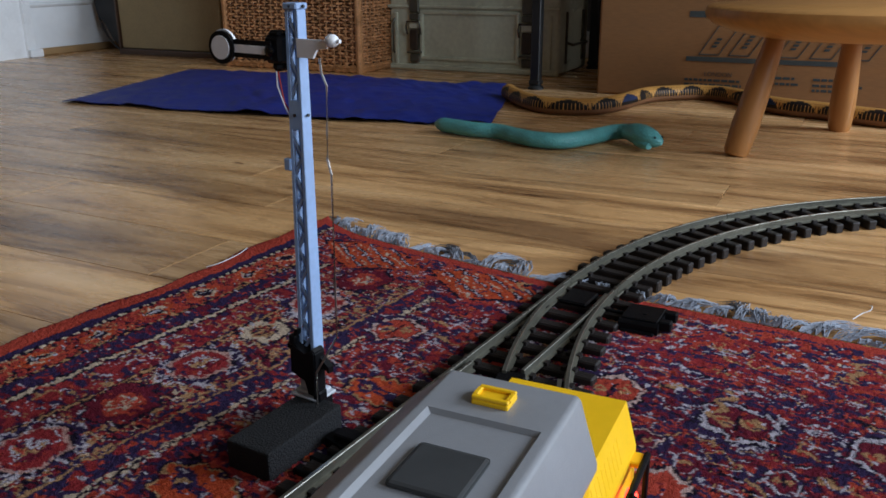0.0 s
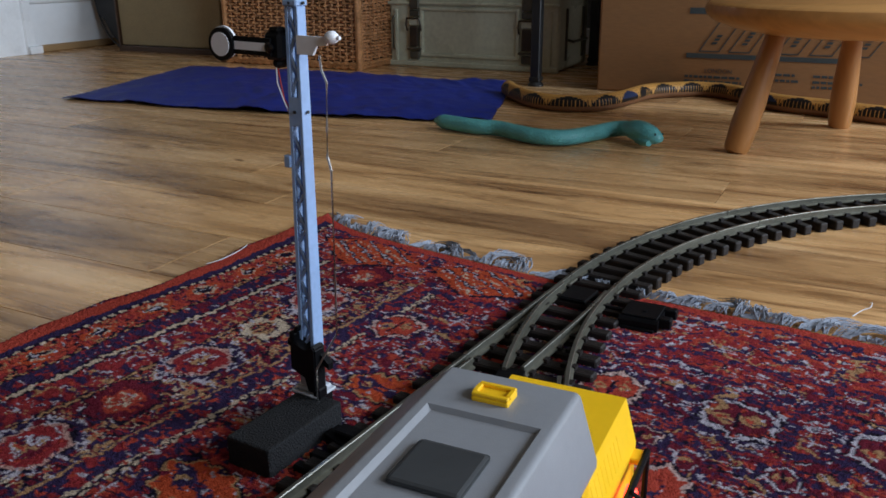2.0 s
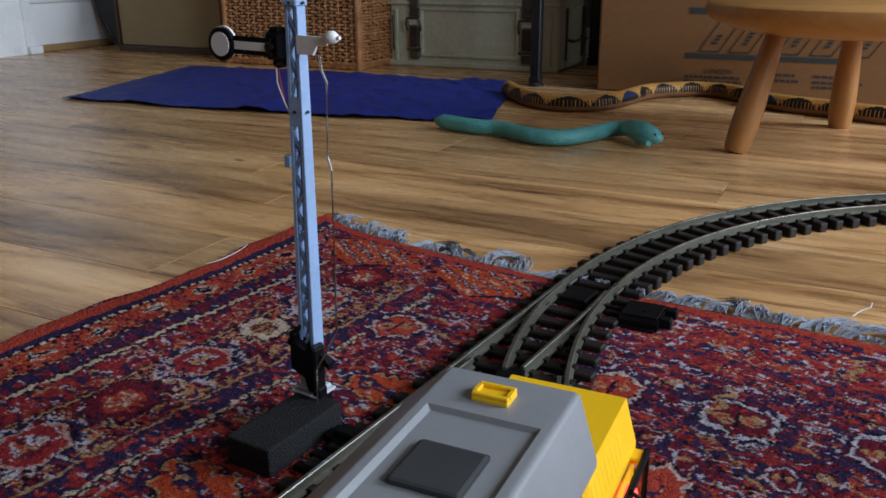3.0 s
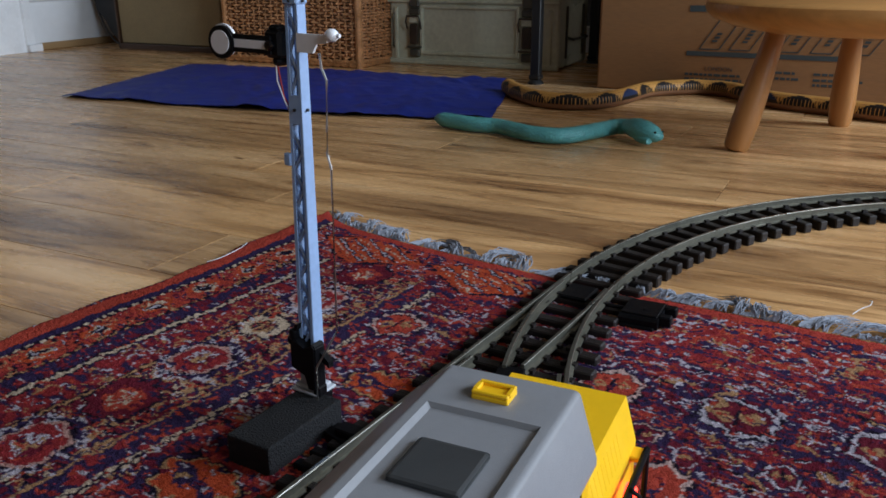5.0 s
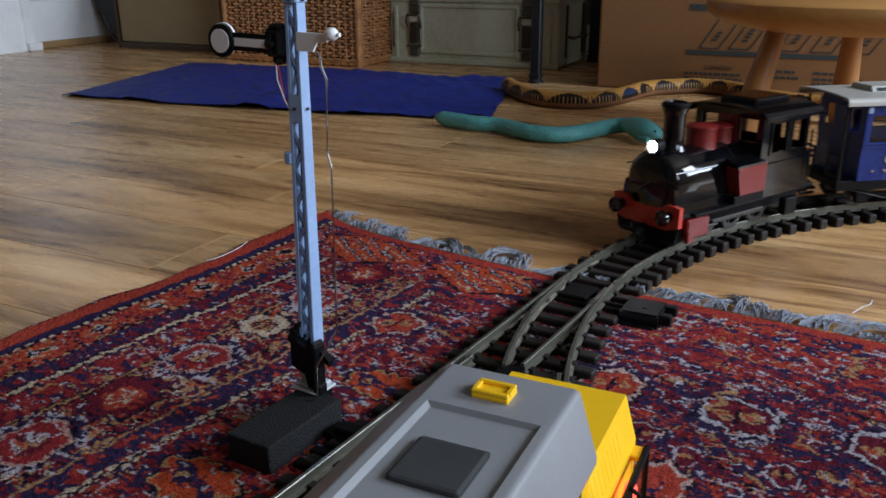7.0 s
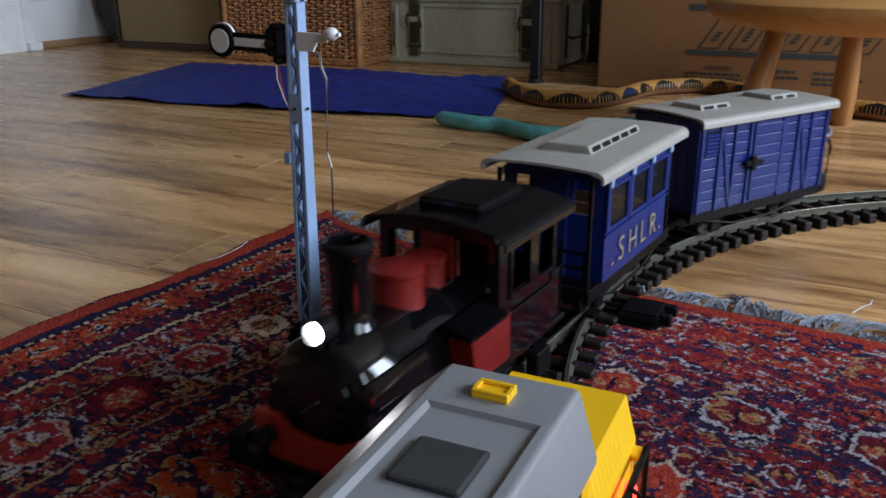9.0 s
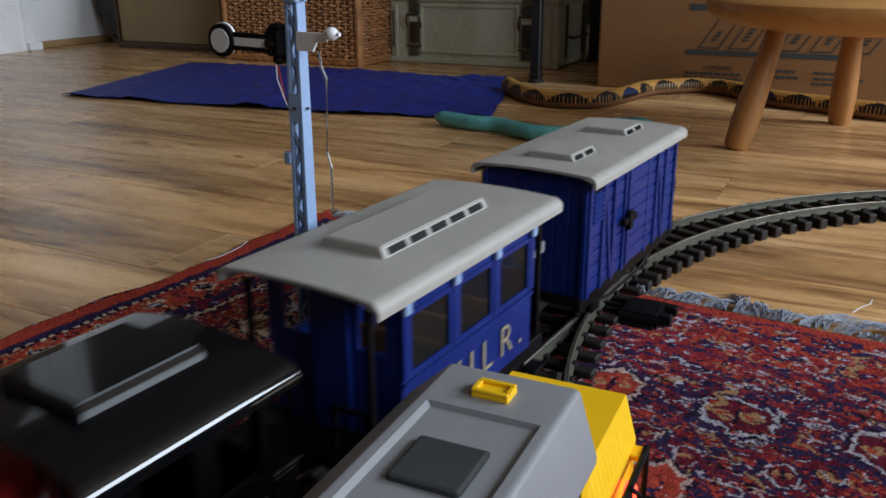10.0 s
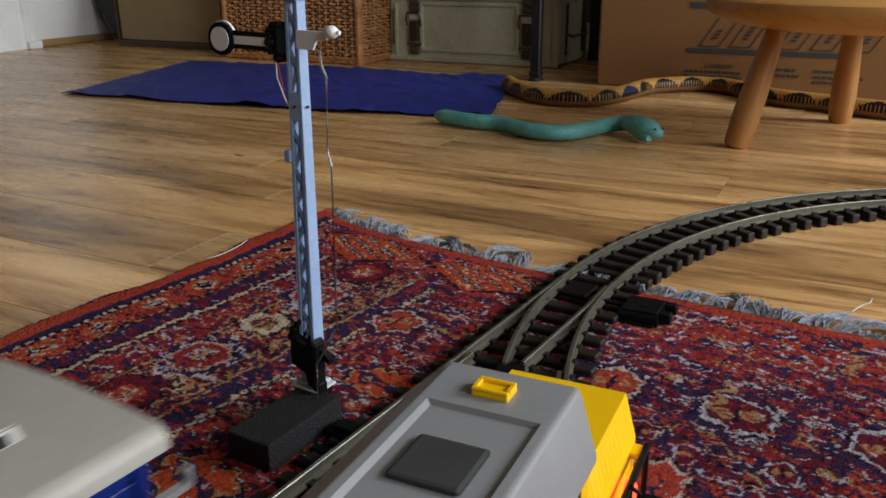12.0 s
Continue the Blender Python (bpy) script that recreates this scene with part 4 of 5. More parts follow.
def underframe(t, half, ends=True):
    part("floor_frame", add_box(box(0, 0, 0.047, 2 * half, 0.080, 0.008, 0.001), 0, 0, 0.038, 2 * half - 0.06, 0.05, 0.010, 0.001), BLACK, t)
    for k in (-1, 1):
        part("sole_bar", box(0, k * 0.042, 0.044, 2 * half, 0.005, 0.012, 0.0006), BLACK, t)
        for x in (-0.062, 0.062):
            part("axle_box", add_box(box(x, k * 0.036, 0.026, 0.018, 0.007, 0.02, 0.002), x, k * 0.038, 0.042, 0.03, 0.004, 0.003), BLACK, t)
        part("truss_rod", add_tube(bmesh.new(), [(-half + 0.02, k * 0.04, 0.044), (-0.035, k * 0.04, 0.032), (0.035, k * 0.04, 0.032), (half - 0.02, k * 0.04, 0.044)], 0.0013, 6), BLACK, t)
    coupler(t, half, 1)
    coupler(t, -half, -1)
    return [wheelset(t, x, 0.0135, False) for x in (-0.062, 0.062)]


def letters(t, text, x, y, z, size, way, extra=1.0, ink=None, label="dull gold capital letters"):
    cu = bpy.data.curves.new("lettering", "FONT")
    cu.body, cu.size, cu.align_x, cu.extrude, cu.offset, cu.space_character = text, size, "CENTER", 0.0003, -0.012 * size, extra
    tmp = bpy.data.objects.new("lettering", cu)
    scene.collection.objects.link(tmp)
    me = bpy.data.meshes.new_from_object(tmp.evaluated_get(bpy.context.evaluated_depsgraph_get()))
    bpy.data.objects.remove(tmp)
    me.materials.clear()
    me.materials.append(ink or GOLD)
    ob = new("lettering", me)
    ob.parent = t
    ob["label"] = label
    ob.matrix_local = pose(x, y, z, 90, 0, 180 if way > 0 else 0)
    return ob


PANE = glass_material("coach_window_glass", (0.05, 0.045, 0.04), 0.04, 0.16)


STEELGREY = material("light_grey_plastic", (0.42, 0.42, 0.43), 0.45)


def coach():
    t = thing("passenger_coach", Matrix.Identity(4), "navy blue toy passenger coach with grey roof and gold lettering", "toy train", "toy train")
    b = 0.078
    sets = underframe(t, 0.103)
    wins = [(-0.072, -0.029), (-0.0205, 0.0205), (0.029, 0.072)]
    for k in (-1, 1):
        part("side_wall", pierced(-b, b, 0.056, 0.150, [(a, c, 0.101, 0.137) for a, c in wins], 0.002, "y", k * 0.046), BLUE, t)
        for a, c in wins:
            w = part("window", pierced(a - 0.001, c + 0.001, 0.100, 0.138, [(a + 0.002, c - 0.002, 0.103, 0.135)], 0.0012, "y", k * 0.0472), BLUE, t)
            pn = part("pane", box((a + c) / 2, k * 0.0452, 0.101, c - a, 0.0008, 0.036), PANE, w, "clear window pane")
            pn.visible_shadow = False
        for x in (-0.0755, -0.0248, 0.0248, 0.0755):
            part("pillar", box(x, k * 0.0468, 0.100, 0.006, 0.0024, 0.045, 0.0006), BLUE, t)
            # pale blue block paints the highlight on the pillar's navy top
            part("pillar_highlight", box(x, k * 0.0485, 0.138, 0.006, 0.003, 0.007, 0.0008), MAST, t)
        part("waist_moulding", box(0, k * 0.0468, 0.096, 2 * b, 0.0022, 0.0022), BLUE, t)
        for ch, x in ((".", 0.060), ("S", 0.041), ("H", 0.013), ("L", -0.014), ("R", -0.040), (".", -0.060)):
            letters(t, ch, x * k, k * 0.0474, 0.0665, 0.031, k)
    for e in (-1, 1):
        part("end_wall", pierced(-0.045, 0.045, 0.056, 0.152, [(-0.036, -0.017, 0.112, 0.140), (0.017, 0.036, 0.112, 0.140)], 0.002, "x", e * b), BLUE, t)
        part("end_door", box(e * (b + 0.002), 0, 0.057, 0.003, 0.026, 0.085, 0.0006), BLUE, t)
        part("platform", box(e * 0.090, 0, 0.052, 0.026, 0.084, 0.004, 0.0006), BLACK, t)
        for k in (-1, 1):
            part("platform_post", box(e * 0.099, k * 0.041, 0.055, 0.003, 0.003, 0.094), BLACK, t)
            part("gate_panel", pierced(0.014, 0.040, 0.058, 0.088, [(0.017, 0.037, 0.062, 0.072), (0.017, 0.037, 0.075, 0.085)], 0.0018, "x", e * 0.100) if k > 0 else pierced(-0.040, -0.014, 0.058, 0.088, [(-0.037, -0.017, 0.062, 0.072), (-0.037, -0.017, 0.075, 0.085)], 0.0018, "x", e * 0.100), BLACK, t)
            part("platform_step", box(e * 0.091, k * 0.044, 0.032, 0.018, 0.01, 0.003), BLACK, t)
    part("lamp_bracket", add_box(box(-0.112, 0.030, 0.108, 0.030, 0.0035, 0.0026), -0.126, 0.030, 0.108, 0.003, 0.006, 0.009, 0.001), STEELGREY, t, "light grey lamp bracket")
    part("roof", prism(roof_outline(0.053, 0.1568, 0.0024), -0.108, 0.108, "x"), ROOFGREY, t, "satin grey curved roof", True)
    part("interior_floor", box(0, 0, 0.056, 2 * b - 0.006, 0.086, 0.002), BLACK, t)
    for x in (-0.055, -0.018, 0.018, 0.055):
        part("bench", add_box(box(x, 0, 0.058, 0.014, 0.08, 0.014, 0.001), x, 0, 0.072, 0.004, 0.08, 0.022, 0.001), material("brown_bench_plastic", (0.12, 0.06, 0.03), 0.5), t)
    vent = part("roof_vent", add_prism(bmesh.new(), [(-0.0165, 0.1585), (-0.0225, 0.1585), (-0.0195, 0.1645), (0.0195, 0.1645), (0.0225, 0.1585)], -0.058, 0.058, "x"), ROOFGREY, t, "raised clerestory vent")
    part("vent_lid", box(0, 0, 0.1642, 0.114, 0.0375, 0.0010, 0.0004), ROOFGREY, t)
    for k in (-1, 1):
        for i in range(5):
            x = -0.044 + 0.022 * i
            part("vent_slot", prism([(k * 0.02225, 0.1596), (k * 0.02035, 0.1634), (k * 0.0195, 0.1634), (k * 0.0214, 0.1596)], x - 0.009, x + 0.009, "x"), BLACK, t)
    return t, sets


def van():
    t = thing("goods_van", Matrix.Identity(4), "navy blue planked toy goods van with grey roof", "toy train", "toy train")
    h = 0.108
    sets = underframe(t, 0.112)
    for k in (-1, 1):
        wall = part("side_wall", box(0, k * 0.0435, 0.055, 2 * h, 0.003, 0.096), BLUE, t)
        for i in range(8):
            z = 0.0565 + i * 0.0117
            part("plank", box(0, k * 0.0453, z, 2 * h - 0.001, 0.0020, 0.0105, 0.0009, 2), BLUE, wall)
        door = part("door", box(0.0, k * 0.0468, 0.058, 0.052, 0.0022, 0.088, 0.0006), BLUE, t, "sliding door with a black latch")
        for i in range(7):
            part("plank", box(0.0, k * 0.0482, 0.0605 + i * 0.0118, 0.046, 0.0018, 0.0105, 0.0008, 2), BLUE, door)
        for x in (-0.0235, 0.0235):
            part("door_stile", box(x, k * 0.0488, 0.0585, 0.0045, 0.0018, 0.087, 0.0004), BLUE, door)
        part("latch", add_box(box(0.024, k * 0.0505, 0.098, 0.030, 0.004, 0.006, 0.001), 0.026, k * 0.0515, 0.0925, 0.008, 0.004, 0.017, 0.001), BLACK, door, "black latch bar")
        for x in (-0.106, -0.078, -0.054, -0.029, 0.029, 0.054, 0.078, 0.106):
            part("stanchion", box(x, k * 0.0470, 0.055, 0.0048, 0.0026, 0.095, 0.0005), BLUE, t)
        for x0, x1 in ((-0.076, -0.056), (0.056, 0.076)):
            part("brace", prism([(x0 - 0.002, 0.057), (x0 + 0.002, 0.057), (x1 + 0.002, 0.148), (x1 - 0.002, 0.148)], k * 0.0458, k * 0.0478, "y"), BLUE, t)
        lou = part("louvre", box(0.092, k * 0.0462, 0.116, 0.021, 0.0016, 0.026), BLACK, t)
        for i in range(6):
            bm = bmesh.new()
            add_box(bm, 0, 0, 0, 0.019, 0.0036, 0.0016, 0.0004, pose(0.092, k * 0.0474, 0.1172 + i * 0.0041, -35 * k, 0, 0))
            part("slat", bm, BLUE, lou)
    for e in (-1, 1):
        part("end_wall", box(e * (h - 0.0015), 0, 0.055, 0.003, 0.0885, 0.098), BLUE, t)
        for i in range(7):
            part("end_plank", box(e * (h + 0.0006), -0.037 + i * 0.01235, 0.056, 0.0014, 0.0115, 0.094, 0.0004), BLUE, t)
        for k in (-1, 1):
            part("corner_post", box(e * (h + 0.001), k * 0.044, 0.055, 0.004, 0.004, 0.096, 0.0005), BLUE, t)
    part("brake_rail", add_tube(bmesh.new(), [(-0.108, 0.042, 0.056), (-0.126, 0.042, 0.058), (-0.128, 0.042, 0.098), (-0.124, 0.042, 0.107), (-0.108, 0.042, 0.108)], 0.0018, 8), BLACK, t)
    part("brake_rail", add_tube(bmesh.new(), [(-0.108, -0.042, 0.056), (-0.126, -0.042, 0.058), (-0.128, -0.042, 0.098), (-0.124, -0.042, 0.107), (-0.108, -0.042, 0.108)], 0.0018, 8), BLACK, t)
    part("lamp_bracket", add_box(box(-0.123, 0.030, 0.108, 0.036, 0.004, 0.003), -0.140, 0.030, 0.108, 0.003, 0.006, 0.010, 0.001), STEELGREY, t, "light grey lamp bracket")
    for k in (-1, 1):
        part("buffer_block", box(-0.119, k * 0.038, 0.044, 0.016, 0.014, 0.022, 0.003), BLACK, t)
    part("roof", prism(roof_outline(0.053, 0.1568, 0.0024), -0.115, 0.115, "x"), ROOFGREY, t, "satin grey curved roof", True)
    for c in (-0.059, 0.059):
        part("roof_vent", prism([(-0.0165, 0.1585), (-0.0215, 0.1585), (-0.0185, 0.1632), (0.0185, 0.1632), (0.0215, 0.1585)], c - 0.0225, c + 0.0225, "x"), ROOFGREY, t, "raised roof vent")
        part("vent_lid", box(c, 0, 0.1629, 0.043, 0.0355, 0.0010, 0.0004), ROOFGREY, t)
        for k in (-1, 1):
            for i in (-1, 1):
                x = c + i * 0.0105
                part("vent_slot", prism([(k * 0.02135, 0.1592), (k * 0.0193, 0.1624), (k * 0.0184, 0.1624), (k * 0.0205, 0.1592)], x - 0.0082, x + 0.0082, "x"), BLACK, t)
    return t, sets


ENGINE, ENGINE_WHEELS = steam_engine()
COACH, COACH_WHEELS = coach()
VAN, VAN_WHEELS = van()


# ---- the parked diesel on the siding ----
def diesel():
    o = line(0.460, -0.1445)
    t = thing("diesel_locomotive", pose(o.x, o.y, 0, 0, 0, heading(line, 0.1) + 6.4), "yellow toy diesel shunter with grey cab roof, standing on the siding", "toy train")
    L = 0.13
    # cab roof: flat top with a sunk panel, sides sloping down
    bm = bmesh.new()
    zt, zr, zl = 0.160, 0.1582, 0.1415

    def arc(c, q0, q1, rad, n=6):
        return [(c[0] + rad * math.cos(radians(q0 + (q1 - q0) * i / n)), c[1] + rad * math.sin(radians(q0 + (q1 - q0) * i / n))) for i in range(n + 1)]
    rad = 0.0030
    # ridge arcs run from each slope's normal to the flat top
    left, right = math.degrees(math.atan2(0.018, -0.0165)), math.degrees(math.atan2(0.008, 0.027))
    hold = rad * math.tan(radians((left - 90) / 2)), rad * math.tan(radians((90 - right) / 2))
    yl, yr = -0.0265 + hold[0], 0.0265 - hold[1]
    prof = [(-0.0445, 0.140), (-0.0445, 0.1435)] + arc((yl, zt - rad), left, 90, rad) + arc((yr, zt - rad), 90, right, rad) + [(0.0345, 0.1330), (0.0345, 0.130), (0.032, 0.130), (0.024, zt - 0.006), (-0.024, zt - 0.006), (-0.0420, 0.140)]
    a = [bm.verts.new((0.0, y, z)) for y, z in prof]
    b = [bm.verts.new((L, y, z)) for y, z in prof]
    n = len(prof)
    for i in range(n):
        if i != 8:
            bm.faces.new((a[i], a[(i + 1) % n], b[(i + 1) % n], b[i]))
    bm.faces.new(a[::-1])
    bm.faces.new(b)
    y0, y1, x0, x1 = -0.0225, 0.0215, 0.030, 0.118
    outer = [a[8], b[8], b[9], a[9]]
    rim = [bm.verts.new(p) for p in ((x0, y0, zt), (x1, y0, zt), (x1, y1, zt), (x0, y1, zt))]
    low = [bm.verts.new(p) for p in ((x0 + 0.0014, y0 + 0.0020, zr), (x1 - 0.001, y0 + 0.0020, zr), (x1 - 0.001, y1 - 0.0014, zr), (x0 + 0.0014, y1 - 0.0014, zr))]
    for p, q in ((outer, rim), (rim, low)):
        for i in range(4):
            bm.faces.new((p[i], p[(i + 1) % 4], q[(i + 1) % 4], q[i]))
    bm.faces.new(low)
    roof = part("cab_roof", bm, LOCOGREY, t, "grey roof with a sunk panel", True)
    pad = part("roof_pad", box(0.0655, -0.001, zr, 0.0262, 0.0262, 0.0022, 0.0016, 2), PADGREY, roof, "charcoal ribbed square pad")
    bm = box(0.0165, -0.0015, zt - 0.0005, 0.0105, 0.0148, 0.0026, 0.0008, 2)
    part("horn_block", bm, YELLOW, roof, "yellow block with a sunk centre")
    bm = bmesh.new()
    for x, y, sx, sy in ((0.0125, -0.0015, 0.0022, 0.0145), (0.0205, -0.0015, 0.0022, 0.0145), (0.0165, -0.008, 0.0060, 0.0022), (0.0165, 0.005, 0.0060, 0.0022)):
        add_box(bm, x, y, zt + 0.0019, sx, sy, 0.0015, 0.0004)
    part("horn_rim", bm, YELLOW, roof)
    # cab with windows
    glass = material("dark_cab_glass", (0.03, 0.025, 0.022), 0.08, vary=0.1)
    for k in (-1, 1):
        side = part("cab_side", pierced(0.002, L - 0.002, 0.058, 0.131, [(0.012, 0.056, 0.098, 0.127), (0.068, 0.118, 0.098, 0.127)], 0.002, "y", k * 0.0325), YELLOW, t)
        for a, c in ((0.012, 0.056), (0.068, 0.118)):
            part("pane", box((a + c) / 2, k * 0.0315, 0.098, c - a, 0.001, 0.029), glass, side, "dark window pane")
        part("handrail", add_tube(bmesh.new(), [(-0.004, k * 0.051, 0.062), (-0.004, k * 0.051, 0.118), (-0.001, k * 0.048, 0.122)], 0.0011, 8), BLACK, t)
    for x, e in ((0.003, -1), (L - 0.003, 1)):
        w = part("cab_end", pierced(-0.0310, 0.0310, 0.058, zl - 0.002, [(-0.029, -0.004, 0.122, 0.136), (0.004, 0.029, 0.122, 0.136)], 0.002, "x", x), YELLOW, t)
        for k in (-1, 1):
            part("pane", box(x, k * 0.0165, 0.122, 0.001, 0.025, 0.014), glass, w, "dark window pane")
    # bonnet
    hood = part("bonnet", prism([(-0.0345, 0.058), (-0.0345, 0.098), (-0.0285, 0.120), (0.0285, 0.120), (0.0345, 0.098), (0.0345, 0.058)], -0.076, 0.002, "x"), YELLOW, t, "chrome yellow bonnet with louvres")
    for k in (-1, 1):
        for i in range(9):
            bm = bmesh.new()
            add_box(bm, 0, 0, 0, 0.0025, 0.0012, 0.013, 0.0003, pose(-0.052 + 0.0052 * i, k * 0.0331, 0.1015, 15.3 * k, 0, 0))
            part("louvre_rib", bm, YELLOW, hood)
        part("grab_lug", box(-0.069, k * 0.0365, 0.093, 0.010, 0.008, 0.003, 0.0006), YELLOW, hood)
        part("grab_lug", box(-0.012, k * 0.0365, 0.090, 0.008, 0.008, 0.003, 0.0006), YELLOW, hood)
        part("bonnet_rail", add_rod(bmesh.new(), (-0.074, k * 0.0405, 0.0955), (-0.004, k * 0.0405, 0.0955), 0.0017, 8), BLACK, t)
        for x in (-0.074, -0.040, -0.004):
            part("rail_post", add_rod(bmesh.new(), (x, k * 0.0405, 0.058), (x, k * 0.0405, 0.0955), 0.0014, 8), BLACK, t)
    part("running_plate", box(0.027, 0, 0.046, 0.215, 0.096, 0.012, 0.001), BLACK, t)
    part("frame", box(0.027, 0, 0.032, 0.18, 0.056, 0.016, 0.001), BLACK, t)
    part("end_beam", box(-0.083, 0, 0.036, 0.006, 0.098, 0.026, 0.001), BLACK, t)
    for k in (-1, 1):
        part("marker_lamp", lathe([(0.006, 0), (0.006, 0.003), (0.004, 0.005)], pose(-0.060, k * 0.0345, 0.078, -90 * k, 0, 0), 16), REDLAMP, t, "lit red marker lamp", True)
    for x in (-0.045, 0.035, 0.105):
        wheelset(t, x, 0.0155, False)
    return t


diesel()


# ---- things along the far wall ----
def in_room(a, b, z=0.0, turn=0.0):
    return ROOM @ pose(a, b, z, 0, 0, turn)


CARD = material("brown_cardboard", (0.25, 0.118, 0.043), 0.8, vary=0.16, scale=5, bump=0.15, bump_scale=300, stretch=(1, 1, 6))
PRINT = material("blue_grey_print", (0.040, 0.050, 0.052), 0.8, vary=0.3, scale=40)
OLIVE = material("grey_green_enamel", (0.56, 0.57, 0.43), 0.32, vary=0.16, scale=8, bump=0.15, bump_scale=120)
OLIVEDK = material("dark_worn_steel_fittings", (0.10, 0.095, 0.07), 0.45, 0.4, vary=0.3)
WICKER = material("red_brown_wicker", (0.50, 0.23, 0.09), 0.40, vary=0.6, scale=30, rough_vary=0.15)
PINE = material("oiled_pine", (0.37, 0.163, 0.048), 0.42, vary=0.16, scale=9, bump=0.1, bump_scale=60, stretch=(1, 1, 0.12))
PINETOP = material("oiled_pine_top", (0.46, 0.22, 0.065), 0.4, vary=0.2, scale=7, bump=0.1, bump_scale=60, stretch=(0.12, 1.4, 1))
DARKWOOD = material("dark_stained_wood", (0.07, 0.034, 0.018), 0.45, vary=0.3, stretch=(0.2, 1, 1))
FABRIC = material("olive_brown_cloth", (0.36, 0.28, 0.155), 0.9, vary=0.12, scale=20, bump=0.5, bump_scale=700)
CLOTH = material("royal_blue_cloth", (0.006, 0.020, 0.21), 0.6, vary=0.15, scale=14, bump=0.3, bump_scale=900)
TEAL = material("turquoise_rubber", (0.095, 0.36, 0.36), 0.42, vary=0.28, scale=40, bump=0.9, bump_scale=260)
METALBLACK = material("black_painted_steel", (0.012, 0.012, 0.012), 0.4, vary=0.2)
GLOSSWHITE = material("white_gloss_woodwork", (0.86, 0.87, 0.88), 0.3, vary=0.06, scale=10, bump=0.1, bump_scale=40)


def steel_crate():
    t = thing("steel_crate", in_room(-1.105, 2.36), "grey-green painted steel transit crate with two latches", "crate")
    w, h, d = 0.565, 0.262, 0.27
    part("body", box(0, d / 2, 0.003, w, d, h, 0.012, 3), OLIVE, t)
    # raised rim round a pressed front panel
    for x, z, sx, sz in ((-0.005, 0.168, 0.33, 0.012), (-0.005, 0.030, 0.33, 0.012), (-0.165, 0.030, 0.012, 0.15), (0.155, 0.030, 0.012, 0.15)):
        part("panel_bead", box(x, -0.002, z, sx, 0.012, sz, 0.004, 2), OLIVE, t)
    part("bottom_rim", box(0, -0.002, 0.0, w + 0.004, 0.012, 0.016, 0.003), OLIVE, t)
    part("lid_rim", box(0, -0.003, 0.185, w + 0.006, 0.012, 0.010, 0.003), OLIVE, t)
    leather = material("dark_brown_worn_latch", (0.055, 0.04, 0.028), 0.5, 0.3, vary=0.4)
    for x in (-0.187, 0.187):
        la = part("latch", box(x, -0.009, 0.124, 0.036, 0.012, 0.024, 0.003), OLIVE, t, "painted toggle latch plate")
        part("latch_tongue", box(x, -0.013, 0.060, 0.030, 0.008, 0.062, 0.004, 2), leather, la, "dark worn toggle lever")
        part("latch_bail", add_tube(bmesh.new(), [(x - 0.024, -0.012, 0.108), (x - 0.025, -0.020, 0.128), (x - 0.021, -0.021, 0.146), (x + 0.021, -0.021, 0.146), (x + 0.025, -0.020, 0.128), (x + 0.024, -0.012, 0.108)], 0.0028, 8), leather, la)
        part("latch_hook", add_box(box(x, -0.008, 0.022, 0.034, 0.010, 0.024, 0.003), x, -0.012, 0.050, 0.050, 0.012, 0.006, 0.002), OLIVEDK, la)
        part("lid_hasp", add_box(box(x, -0.006, 0.150, 0.036, 0.010, 0.020, 0.003), x, -0.008, 0.172, 0.034, 0.010, 0.070, 0.004), OLIVEDK, t)
        part("rivet", lathe([(0.006, 0), (0.005, 0.003), (0.001, 0.004)], pose(x, -0.006, 0.176, 90, 0, 0), 12), OLIVE, t, "", True)
    for x in (-0.255, 0.255):
        part("corner_iron", box(x, -0.003, 0.012, 0.012, 0.006, 0.16, 0.002), OLIVE, t)
    part("carry_handle", add_tube(bmesh.new(), [(-0.262, -0.006, 0.05), (-0.262, -0.013, 0.055), (-0.262, -0.013, 0.14), (-0.258, -0.006, 0.155)], 0.003, 8), OLIVEDK, t)
    for y in (0.06, 0.21):
        part("side_strap", box(w / 2 + 0.002, y, 0.03, 0.006, 0.012, 0.15, 0.002), OLIVEDK, t)
    part("side_handle", add_tube(bmesh.new(), [(w / 2, 0.07, 0.09), (w / 2 + 0.02, 0.07, 0.085), (w / 2 + 0.02, 0.20, 0.085), (w / 2, 0.20, 0.09)], 0.004, 8), OLIVEDK, t)
    for x in (-0.2, 0.2):
        part("foot", box(x, 0.1, 0.0, 0.05, 0.16, 0.006, 0.001), OLIVE, t)
    return t


def weave_wall(bm, x0, x1, z0, z1, put):
    """Woven withies: each row passes before one stake and behind the next."""
    g = random.Random(9)
    pitch = 0.022
    n = int(abs(x1 - x0) / pitch)
    z, r = z0, 0
    while z < z1:
        rad = g.uniform(0.0036, 0.0046)
        pts = []
        for i in range(2 * n + 1):
            x = x0 + (x1 - x0) * i / (2 * n)
            k = math.cos(math.pi * i / 2 + (math.pi if r % 2 else 0)) if i % 2 == 0 else 0.0
            pts.append(put(x, 0.0072 * k, z + g.gauss(0, 0.0011)))
        add_tube(bm, pts, rad, 5)
        z += 0.0092
        r += 1


